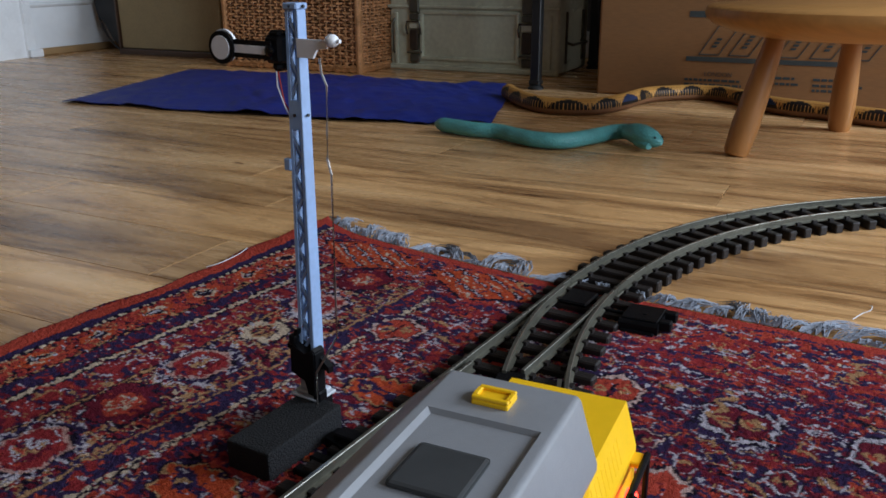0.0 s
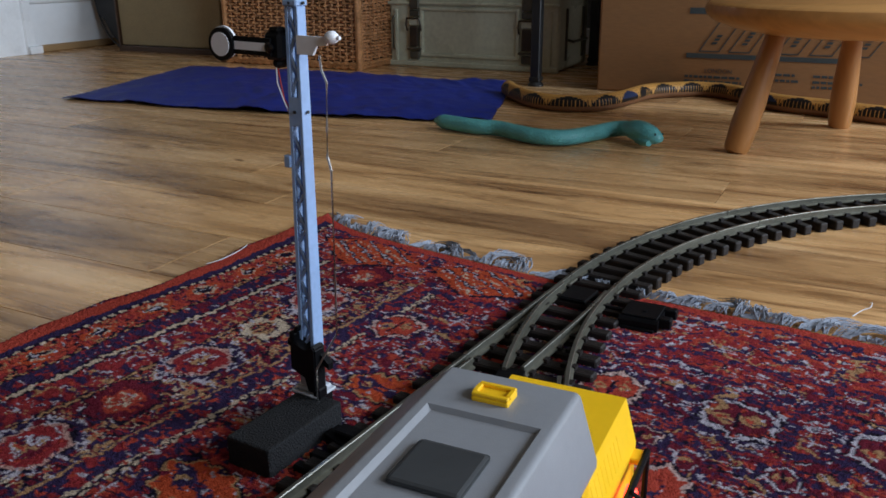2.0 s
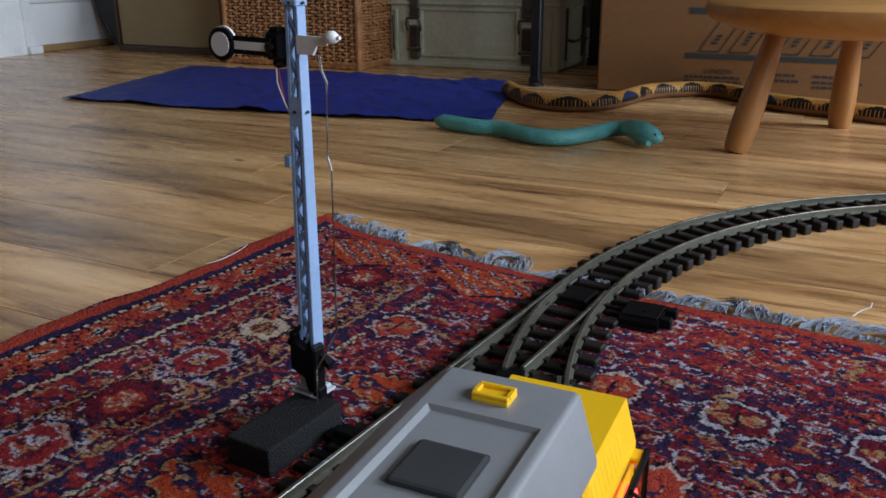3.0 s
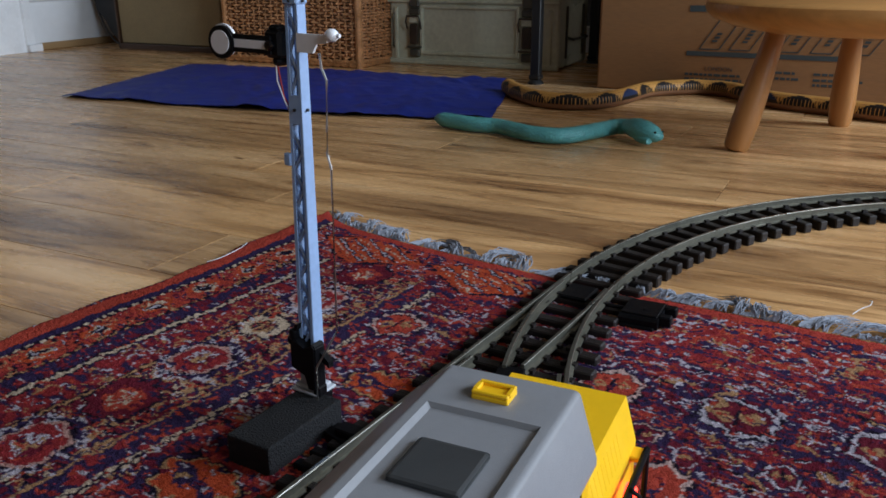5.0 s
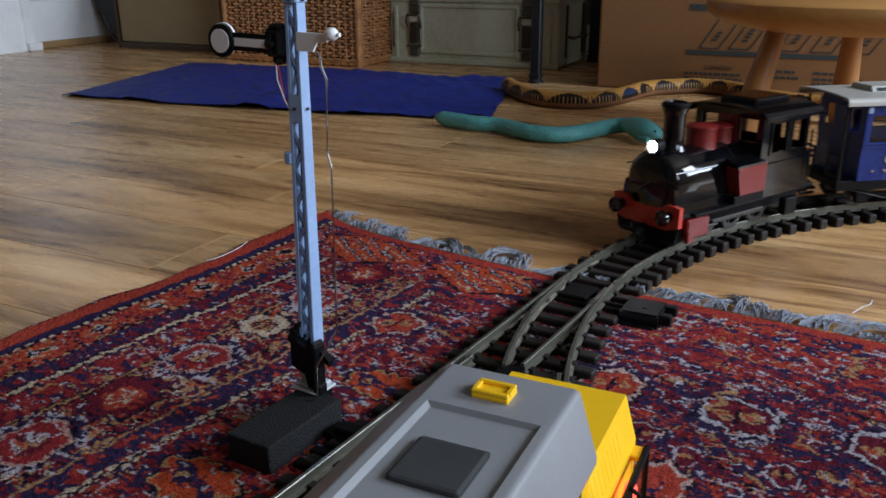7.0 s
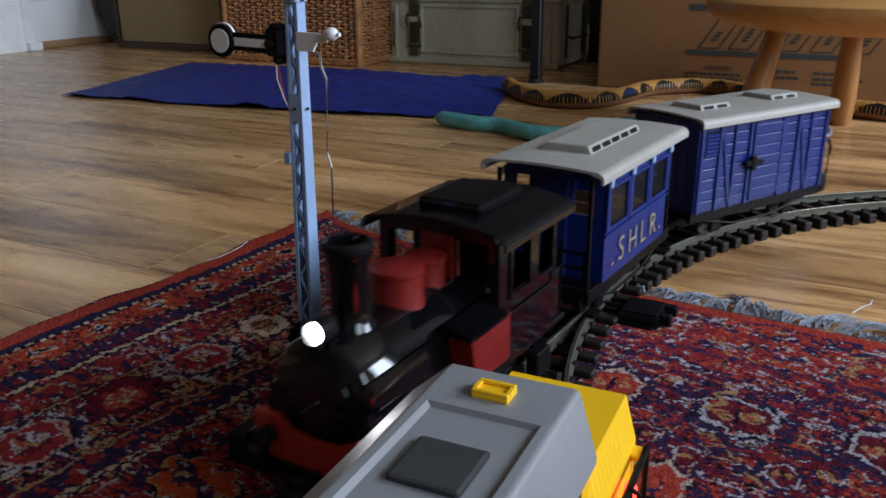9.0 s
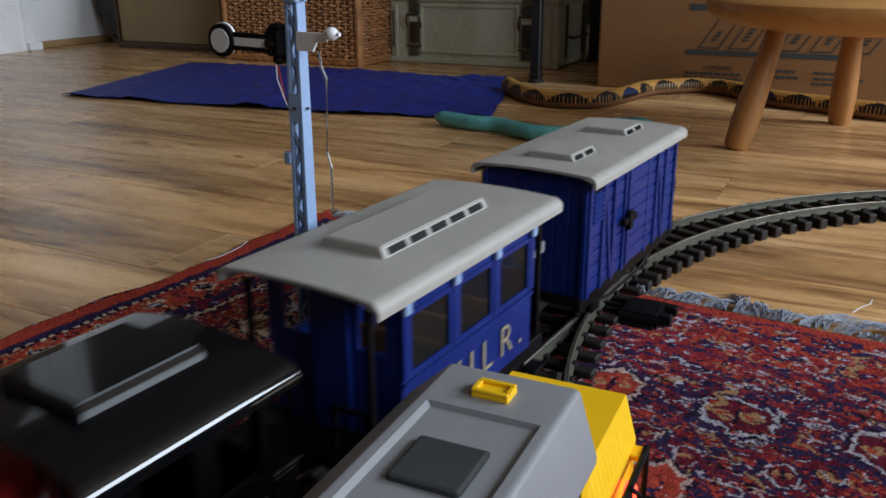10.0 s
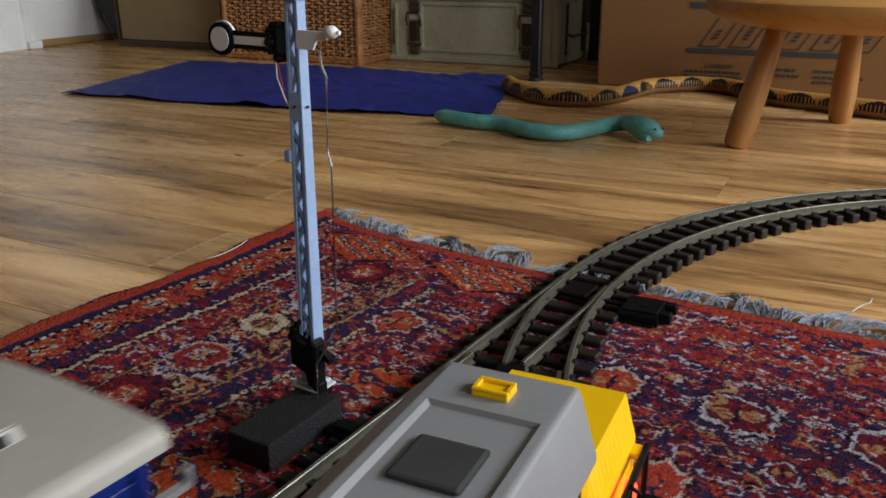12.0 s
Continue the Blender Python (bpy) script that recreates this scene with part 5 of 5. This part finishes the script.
def basket():
    t = thing("wicker_basket", in_room(-1.645, 2.185), "large red-brown woven wicker hamper on the floor", "basket")
    w, d, h = 0.505, 0.34, 0.40
    # solid near-black block added inside, so the gaps of the weave look dark
    part("dark_core", box(0, d / 2, 0.006, w - 0.02, d - 0.02, h - 0.01), material("dark_hamper_core", (0.03, 0.012, 0.006), 0.9), t)
    for put, a, b in ((lambda x, o, z: (x, -o, z), -w / 2, w / 2), (lambda x, o, z: (w / 2 + o, x, z), 0.0, d), (lambda x, o, z: (-w / 2 - o, x, z), 0.0, d)):
        bm = bmesh.new()
        weave_wall(bm, a, b, 0.030, h, put)
        tagged(part("woven_side", bm, WICKER, t, smooth=True), kind="stuff")
        n = int(abs(b - a) / 0.022)
        for i in range(n + 1):
            x = a + (b - a) * i / n
            part("stake", add_rod(bmesh.new(), put(x, 0, 0.01), put(x, 0, h), 0.0036, 6), WICKER, t)
    for x in (-w / 2, w / 2):
        for y in (0, d):
            part("corner_post", add_rod(bmesh.new(), (x, y, 0.0), (x, y, h), 0.011, 10), WICKER, t)
    for p, q in (((-w / 2, -0.004, 0.012), (w / 2, -0.004, 0.012)), ((w / 2 + 0.004, 0, 0.012), (w / 2 + 0.004, d, 0.012))):
        for k in range(2):
            bm = bmesh.new()
            P, Q = Vector(p), Vector(q)
            pts = []
            for i in range(61):
                c = P.lerp(Q, i / 60)
                f = i * 0.9 + k * math.pi
                pts.append((c.x, c.y, c.z + 0.006 * math.sin(f)) if abs(P.x - Q.x) > 0.01 else (c.x, c.y, c.z + 0.006 * math.sin(f)))
            part("foot_braid", add_tube(bm, pts, 0.0075, 7), WICKER, t, smooth=True)
    return t


def board_panel():
    t = thing("cloth_panel", in_room(-2.30, 2.335), "olive cloth-covered panel in a dark wood frame, standing upright", "panel")
    part("body", box(0, 0.026, 0.0, 0.50, 0.028, 0.52, 0.002), DARKWOOD, t)
    part("front_cloth", box(0.003, 0.012, 0.022, 0.488, 0.02, 0.485, 0.003), FABRIC, t, "olive-brown front cloth")
    part("bottom_rail", box(0, 0.008, 0.0, 0.504, 0.03, 0.020, 0.002), DARKWOOD, t)
    part("side_stile", box(-0.2475, 0.008, 0.018, 0.009, 0.03, 0.5, 0.002), DARKWOOD, t)
    return t


def dark_case():
    t = thing("instrument_case", in_room(-2.60, 2.465), "black rounded instrument case leaning by the wall", "case")
    pts = []
    for i in range(33):
        a = 2 * math.pi * i / 32
        pts.append((0.14 * math.cos(a) * (1 - 0.15 * math.sin(a)), 0.30 + 0.30 * math.sin(a)))
    bm = bmesh.new()
    add_prism(bm, pts[:-1], -0.06, 0.06, "y")
    bmesh.ops.bevel(bm, geom=[e for e in bm.edges if abs(e.verts[0].co.y - e.verts[1].co.y) < 1e-6], offset=0.02, segments=3, affect="EDGES")
    part("shell", bm, material("black_case_cloth", (0.016, 0.017, 0.02), 0.55, vary=0.25, bump=0.3), t, smooth=True)
    part("piping", add_tube(bmesh.new(), [(1.0 * u, -0.058, v) for u, v in pts], 0.004, 6), material("black_piping", (0.025, 0.026, 0.03), 0.4), t)
    return t


def door_frame():
    t = thing("door_1", in_room(-2.78, 2.04), "white gloss painted door frame with moulded edge", "door frame", kind="structure")
    part("architrave", prism([(0.0, -0.09), (0.034, -0.085), (0.034, -0.05), (0.026, -0.045), (0.026, 0.045), (0.034, 0.05), (0.030, 0.085), (0.0, 0.09)], 0.0, 2.05, "z"), GLOSSWHITE, t)
    part("plinth_block", box(0.022, 0.075, 0.0, 0.05, 0.055, 0.028, 0.003), GLOSSWHITE, t)
    part("jamb", box(0.006, -0.13, 0.0, 0.03, 0.09, 2.05, 0.003), GLOSSWHITE, t)
    part("hinge", box(0.036, -0.065, 0.19, 0.006, 0.012, 0.06, 0.001), STEELDK, t)
    return t


def skirting():
    ob = part("skirting_west", box(-2.772, 2.5, 0.0, 0.016, 0.78, 0.026, 0.004), SKIRT)
    ob.matrix_world = ROOM
    tagged(ob, "oak skirting strip at the foot of the white wall", "skirting", kind="structure")
    ob = part("dado_west", prism([(-2.78, 0.172), (-2.768, 0.175), (-2.764, 0.181), (-2.768, 0.187), (-2.78, 0.19)], 2.135, 2.88, "y"), WALL)
    ob.matrix_world = ROOM
    tagged(ob, "white painted panel moulding", "moulding", kind="structure")
    ob = part("skirting_north", box(-0.15, 2.88, 0.0, 5.2, 0.018, 0.09, 0.004), WALL)
    ob.matrix_world = ROOM
    tagged(ob, "white painted skirting board", "skirting", kind="structure")


def cardboard_box():
    t = thing("cardboard_box", in_room(-0.215, 2.083), "large brown cardboard carton with dark blue-grey printing", "box")
    w, d, h = 0.815, 0.42, 0.46
    part("body", box(0, d / 2, 0.0, w, d, h, 0.006, 2), CARD, t)

    def bar(a, z, sa, sz, slant=0.0):
        x = a + 0.215
        bm = prism([(x, z), (x + sa, z), (x + sa + slant * sz, z + sz), (x + slant * sz, z + sz)], -0.0012, 0.001, "y")
        return part("print", bm, PRINT, t)
    bar(-0.405, 0.091, 0.36, 0.011)
    bar(-0.405, 0.192, 0.10, 0.014)
    # slanted outlined labels over the band, their words too worn to read
    for i, a in enumerate((-0.378, -0.310, -0.205, -0.135, -0.06)):
        wd, sl, z0, hh, e = 0.045, 0.62, 0.106, 0.088, 0.0025
        bar(a, z0, wd, e, sl)
        bar(a + sl * hh, z0 + hh, wd, e, sl)
        bar(a, z0, e, hh, sl)
        bar(a + wd, z0, e, hh, sl)
        for j in range(3 + (i * 2) % 5):
            z = z0 + 0.018 + 0.0082 * j
            bar(a + 0.017 + sl * (z - z0), z, 0.0115, 0.0050, sl)
    g = random.Random(4)
    letters(t, "LONDON", -0.328 + 0.215, -0.0008, 0.0575, 0.0145, -1, 1.0, PRINT, "worn dark printed capitals")
    for a0, z, a1 in ((-0.405, 0.045, -0.28), (-0.405, 0.034, -0.275), (-0.245, 0.058, -0.16), (-0.245, 0.045, -0.15), (-0.12, 0.058, -0.03), (-0.12, 0.045, -0.02), (-0.12, 0.034, -0.04)):
        x = a0
        while x < a1:
            ln = g.uniform(0.006, 0.016)
            bar(x, z, min(ln, a1 - x + 0.002), 0.0055)
            x += ln + 0.003
    part("tape", box(0, d / 2, h, w * 0.98, 0.06, 0.001), material("parcel_tape", (0.32, 0.2, 0.1), 0.3), t)
    return t


def desk():
    t = thing("desk", in_room(-0.79, 2.095), "black steel desk frame, legs on the floor", "desk")
    for x, y in ((0, 0.0), (0, 0.50), (1.35, 0.0), (1.35, 0.50)):
        leg = part("leg", add_box(box(x, y, 0.022, 0.025, 0.025, 0.69, 0.002), x, y, 0.012, 0.03, 0.03, 0.012, 0.002), METALBLACK, t)
        part("foot", lathe([(0.021, 0), (0.021, 0.004), (0.012, 0.014)], pose(x, y, 0), 16), METALBLACK, leg)
    for y in (0.0, 0.5):
        part("top_rail", box(0.675, y, 0.69, 1.35, 0.025, 0.025), METALBLACK, t)
    part("side_rail", box(0, 0.25, 0.69, 0.025, 0.5, 0.025), METALBLACK, t)
    # unseen top board, added to cast shade on what stands below
    part("shading_top", box(0.675, 0.26, 0.715, 1.45, 0.6, 0.025, 0.003), DARKWOOD, t)
    # made-up black block that fills the dark gap by the desk leg
    t2 = thing("dark_filler", in_room(-0.72, 2.72), "tall black block standing in for the dark under the desk", "bin")
    part("body", box(0, 0, 0, 0.16, 0.22, 0.42, 0.012, 2), METALBLACK, t2)
    part("lid", box(0, 0, 0.42, 0.165, 0.225, 0.015, 0.004), METALBLACK, t2)
    return t


def stool():
    c = Vector((0.70, 1.445))
    t = thing("stool_table", pose(c.x, c.y, 0), "low round pine children's table with splayed tapered legs", "stool")
    part("seat", lathe([(0.05, 0.194), (0.165, 0.195), (0.205, 0.203), (0.235, 0.214), (0.247, 0.224), (0.25, 0.232), (0.248, 0.241), (0.242, 0.245), (0.03, 0.246)], None, 72), PINETOP, t, "thick round pine top", True)
    feet = [Vector((0.501, 1.407)) - c, Vector((0.777, 1.625)) - c]
    feet.append(-(feet[0] + feet[1]))
    for f in feet:
        f = f.normalized() * max(f.length, 0.19)
        d = f.normalized()
        a, b = Vector((d.x * 0.150, d.y * 0.150, 0.20)), Vector((f.x, f.y, 0.0))
        axis = (a - b)
        n = axis.length
        m = Matrix.Translation(b) @ axis.to_track_quat("Z", "Y").to_matrix().to_4x4()
        part("leg", lathe([(0.012, -0.001), (0.0185, 0.002), (0.0210, 0.008), (0.0232, 0.05), (0.0222, 0.09), (0.0155, n)], m, 24), PINE, t, "", True)
    return t


def smooth_path(pts, n):
    """Catmull-Rom through the points."""
    P = [Vector(p) for p in pts]
    P = [2 * P[0] - P[1]] + P + [2 * P[-1] - P[-2]]
    out = []
    for i in range(1, len(P) - 2):
        for k in range(n):
            t = k / n
            a, b, c, d = P[i - 1:i + 3]
            out.append(0.5 * ((2 * b) + (c - a) * t + (2 * a - 5 * b + 4 * c - d) * t * t + (3 * b - a - 3 * c + d) * t ** 3))
    out.append(P[-2])
    return out


def turquoise_snake():
    t = thing("rubber_snake", Matrix.Identity(4), "turquoise rubber toy snake lying on the floorboards", "toy snake")
    pts = smooth_path([(-0.012, 1.644, 0.016), (0.02, 1.612, 0.016), (0.062, 1.576, 0.016), (0.104, 1.556, 0.016), (0.137, 1.513, 0.016), (0.169, 1.478, 0.016), (0.217, 1.464, 0.016), (0.274, 1.503, 0.016), (0.315, 1.534, 0.017), (0.338, 1.524, 0.020), (0.346, 1.485, 0.023)], 8)
    n = len(pts)
    rad = [0.0142 * min(1.0, 0.55 + 9 * (i / n)) for i in range(n)]
    rad = [r if i < n - 6 else r * (1 + 0.03 * (i - n + 6)) for i, r in enumerate(rad)]
    rad[0], rad[1] = 0.005, 0.0085
    part("body", add_tube(bmesh.new(), pts, rad, 18), TEAL, t, "", True)
    hd = smooth_path([(0.340, 1.505, 0.024), (0.348, 1.476, 0.026), (0.358, 1.450, 0.025), (0.370, 1.432, 0.022), (0.379, 1.424, 0.020)], 4)
    k = len(hd)
    part("head", add_tube(bmesh.new(), hd, [0.005 + 0.0165 * math.sin(math.pi * (0.22 + 0.76 * i / (k - 1))) for i in range(k)], 18, 0.86), TEAL, t, "", True)
    jaw = smooth_path([(0.344, 1.470, 0.018), (0.350, 1.446, 0.015), (0.357, 1.424, 0.013)], 4)
    part("jaw", add_tube(bmesh.new(), jaw, [0.004 + 0.0075 * math.sin(math.pi * (0.25 + 0.75 * i / len(jaw))) for i in range(len(jaw))], 14, 0.9), TEAL, t, "", True)
    for o in ((0.366, 1.4225, 0.0285), (0.381, 1.433, 0.0275)):
        part("eye", lathe([(0.0004, -0.0024), (0.002, -0.0015), (0.0025, 0), (0.002, 0.0015), (0.0004, 0.0024)], pose(*o), 10), BLACK, t, "", True)
    return t


def painted_snake():
    """A wooden snake: tan back with dark half-moons and fine upright lines, plain brown belly."""
    t = thing("wooden_snake", Matrix.Identity(4), "painted wooden toy snake, tan with dark half-moons", "toy snake")
    pts = smooth_path([(0.163, 2.06, 0.018), (0.172, 1.99, 0.018), (0.195, 1.91, 0.018), (0.225, 1.852, 0.018), (0.27, 1.822, 0.018), (0.335, 1.826, 0.018), (0.405, 1.886, 0.018), (0.475, 1.977, 0.018), (0.54, 2.012, 0.018), (0.62, 2.023, 0.018), (0.675, 1.975, 0.018), (0.710, 1.855, 0.018), (0.75, 1.79, 0.018), (0.79, 1.752, 0.018), (0.83, 1.704, 0.018), (0.88, 1.652, 0.018), (0.94, 1.61, 0.018)], 64)
    seg = 32
    bm = add_tube(bmesh.new(), pts, 0.0185, seg)
    me = bpy.data.meshes.new("body")
    bm.to_mesh(me)
    bm.free()
    lay = me.color_attributes.new("paint", "FLOAT_COLOR", "CORNER")
    tan, dark, belly, blue = (0.50, 0.25, 0.062), (0.014, 0.011, 0.010), (0.19, 0.08, 0.03), (0.016, 0.028, 0.075)
    ln = 0.0
    dist = [0.0]
    for a, b in zip(pts, pts[1:]):
        ln += (b - a).length
        dist.append(ln)
    for f in me.polygons:
        if f.index >= (len(pts) - 1) * seg:
            c = tan
        else:
            i, k = divmod(f.index, seg)
            s = dist[i]
            ang = (k + 0.5) / seg * 360          # 90 is the back, 0 and 180 the flanks
            flank = min(abs(ang - 0), abs(ang - 360), abs(ang - 180))
            up = flank if ang < 180 else -flank
            cell, pos = divmod(s, 0.080)
            x = (pos - 0.040) / 0.0395
            if up < -12:
                c = belly
            elif abs(x) ** 1.5 + ((up + 14) / 80.0) ** 1.6 < 1:
                c = blue if int(cell) % 6 == 5 and up > 8 else dark
                if int(cell) % 6 != 5 and up < 34 and (s % 0.0075) < 0.0013:
                    c = tan
            else:
                c = tan
                if up > 40 and ((s / 0.0042 + k * 0.5) % 1.0) < 0.28 and k % 2:
                    c = belly
                elif up < 30 and (s % 0.0075) < 0.0016:
                    c = dark
        for li in f.loop_indices:
            lay.data[li].color = (*c, 1)
    m = bpy.data.materials.new("painted_wood")
    m.use_nodes = True
    at = m.node_tree.nodes.new("ShaderNodeVertexColor")
    at.layer_name = "paint"
    m.node_tree.links.new(at.outputs[0], m.node_tree.nodes["Principled BSDF"].inputs["Base Color"])
    m.node_tree.nodes["Principled BSDF"].inputs["Roughness"].default_value = 0.5
    m.node_tree.nodes["Principled BSDF"].inputs["Specular IOR Level"].default_value = 0.2
    me.materials.append(m)
    me.shade_smooth()
    ob = new("body", me)
    ob.parent = t
    low = [(p.x, p.y, 0.0128) for p in pts]
    part("belly", add_tube(bmesh.new(), low, 0.0178, 20, 0.72), material("plain_brown_belly", (0.17, 0.072, 0.028), 0.6, vary=0.25), t, "plain brown belly", True)
    return t


def blue_cloth():
    """A crumpled flat cloth; its near edge lifts off the boards in folds."""
    A, B, C, D = Vector((-0.925, 2.045)), Vector((0.098, 1.672)), Vector((0.190, 2.24)), Vector((-0.80, 2.70))
    bm = bmesh.new()
    n, m = 120, 60
    g = []
    for i in range(n + 1):
        row = []
        for j in range(m + 1):
            u, v = i / n, j / m
            p = (A * (1 - u) + B * u) * (1 - v) + (D * (1 - u) + C * u) * v
            p = p + Vector((0.0, 1.0)) * (0.055 * math.sin(u * math.pi) * (1 - v) * -0.5) + Vector((noise.noise((u * 9, v * 7, 1)), noise.noise((u * 8, v * 9, 4)))) * (0.012 * min(1, 8 * u, 8 * (1 - u)))
            z = 0.0025 + 0.005 * (0.5 + noise.noise((u * 5, v * 3.5, 2.0))) + 0.006 * abs(noise.noise((u * 13, v * 7, 7.0))) + 0.006 * abs(noise.noise((u * 24 + v * 9, v * 6, 3.0))) + 0.004 * abs(noise.noise((u * 6 - v * 14, v * 11, 9.0)))
            edge = math.exp(-v * 9)
            z += edge * 0.010 * max(0, math.sin(u * 13.5 + 1.2)) ** 4
            z *= 0.3 + 0.7 * min(1, u * 7)
            row.append(bm.verts.new((p.x, p.y, max(z, 0.002))))
        g.append(row)
    for i in range(n):
        for j in range(m):
            bm.faces.new((g[i][j], g[i + 1][j], g[i + 1][j + 1], g[i][j + 1]))
    bmesh.ops.recalc_face_normals(bm, faces=bm.faces)
    bmesh.ops.solidify(bm, geom=list(bm.faces), thickness=0.0015)
    ob = part("blue_cloth", bm, CLOTH, None, "", True)
    return tagged(ob, "crumpled royal blue cloth spread flat on the floor", "cloth")


def curled_thread():
    bm = add_tube(bmesh.new(), smooth_path([(0.372, 0.698, 0.006), (0.383, 0.704, 0.009), (0.391, 0.706, 0.011), (0.395, 0.711, 0.013), (0.396, 0.717, 0.011)], 6), 0.0005, 5)
    return tagged(part("loose_thread", bm, WHITE), "curled white warp thread sticking out of the fringe", "thread")


def loose_thread():
    bm = add_tube(bmesh.new(), smooth_path([(-0.252, 0.838, 0.010), (-0.241, 0.842, 0.012), (-0.233, 0.856, 0.012), (-0.226, 0.878, 0.011), (-0.223, 0.903, 0.009)], 6), 0.00035, 5)
    return tagged(part("loose_thread", bm, WHITE), "thin white loose thread on the rug's edge", "thread")


steel_crate()
basket()
board_panel()
dark_case()
door_frame()
skirting()
cardboard_box()
desk()
stool()
turquoise_snake()
painted_snake()
blue_cloth()
loose_thread()
curled_thread()


# ---- floorboards ----
def floorboards():
    g = random.Random(12)
    wide = 0.134
    START = {0: -0.167, -1: 0.43, 1: 0.62, 2: -1.0, -2: -0.72, -3: 0.2, 3: -0.3, 4: 0.5}
    meshes = {}
    for r in range(-24, 14):
        b0 = 1.142 + wide * r
        if b0 > 2.9 or b0 < -2.25:
            continue
        a = -2.82 - g.uniform(0, 1.2)
        if r in START:
            a = START[r] - 3.84
        while a < 2.5:
            ln = 1.28
            lo, hi = max(a, -2.82), min(a + ln, 2.5)
            a += ln
            if hi - lo < 0.05:
                continue
            key = round(hi - lo, 3)
            if key not in meshes:
                bm = box(0, 0, -0.012, key - 0.0008, wide - 0.0008, 0.012, 0.0004)
                me = bpy.data.meshes.new("board")
                bm.to_mesh(me)
                bm.free()
                me.materials.append(OAK)
                meshes[key] = me
            ob = new("board", meshes[key])
            ob.parent = FLOOR
            ob.matrix_local = pose((lo + hi) / 2, b0 + wide / 2, 0)


floorboards()


# ---- what moves ----
def along(t):
    """How far the engine's middle has come past the points: steady on the bend, a little faster on the straight."""
    s = 0.160 + 0.27 * (t - 8.5)
    if t > 8.5:
        s += 0.0125 * (min(t, 10.3) - 8.5) ** 2
    if t > 10.3:
        s += 0.050 * (t - 10.3)
    return s


def car_pose(s, base):
    p, q = line(s + base / 2), line(s - base / 2)
    c = (p + q) / 2
    return pose(c.x, c.y, 0, 0, 0, math.degrees(math.atan2(p.y - q.y, p.x - q.x)))


def motions():
    times = [i * 0.1 for i in range(121)]
    for ob, back, base in ((ENGINE, 0.0, 0.09), (COACH, 0.277, 0.124), (VAN, 0.563, 0.124)):
        walk(ob, [(t, car_pose(along(t) - back, base)) for t in times])
    steps = [i / 30 for i in range(361)]
    for sets, r in ((ENGINE_WHEELS, 0.0155), (COACH_WHEELS, 0.0135), (VAN_WHEELS, 0.0135)):
        for ob in sets:
            o = ob.matrix_local.translation.copy()
            walk(ob, [(t, pose(*o) @ Matrix.Rotation(along(t) / r, 4, "Y")) for t in steps])


motions()
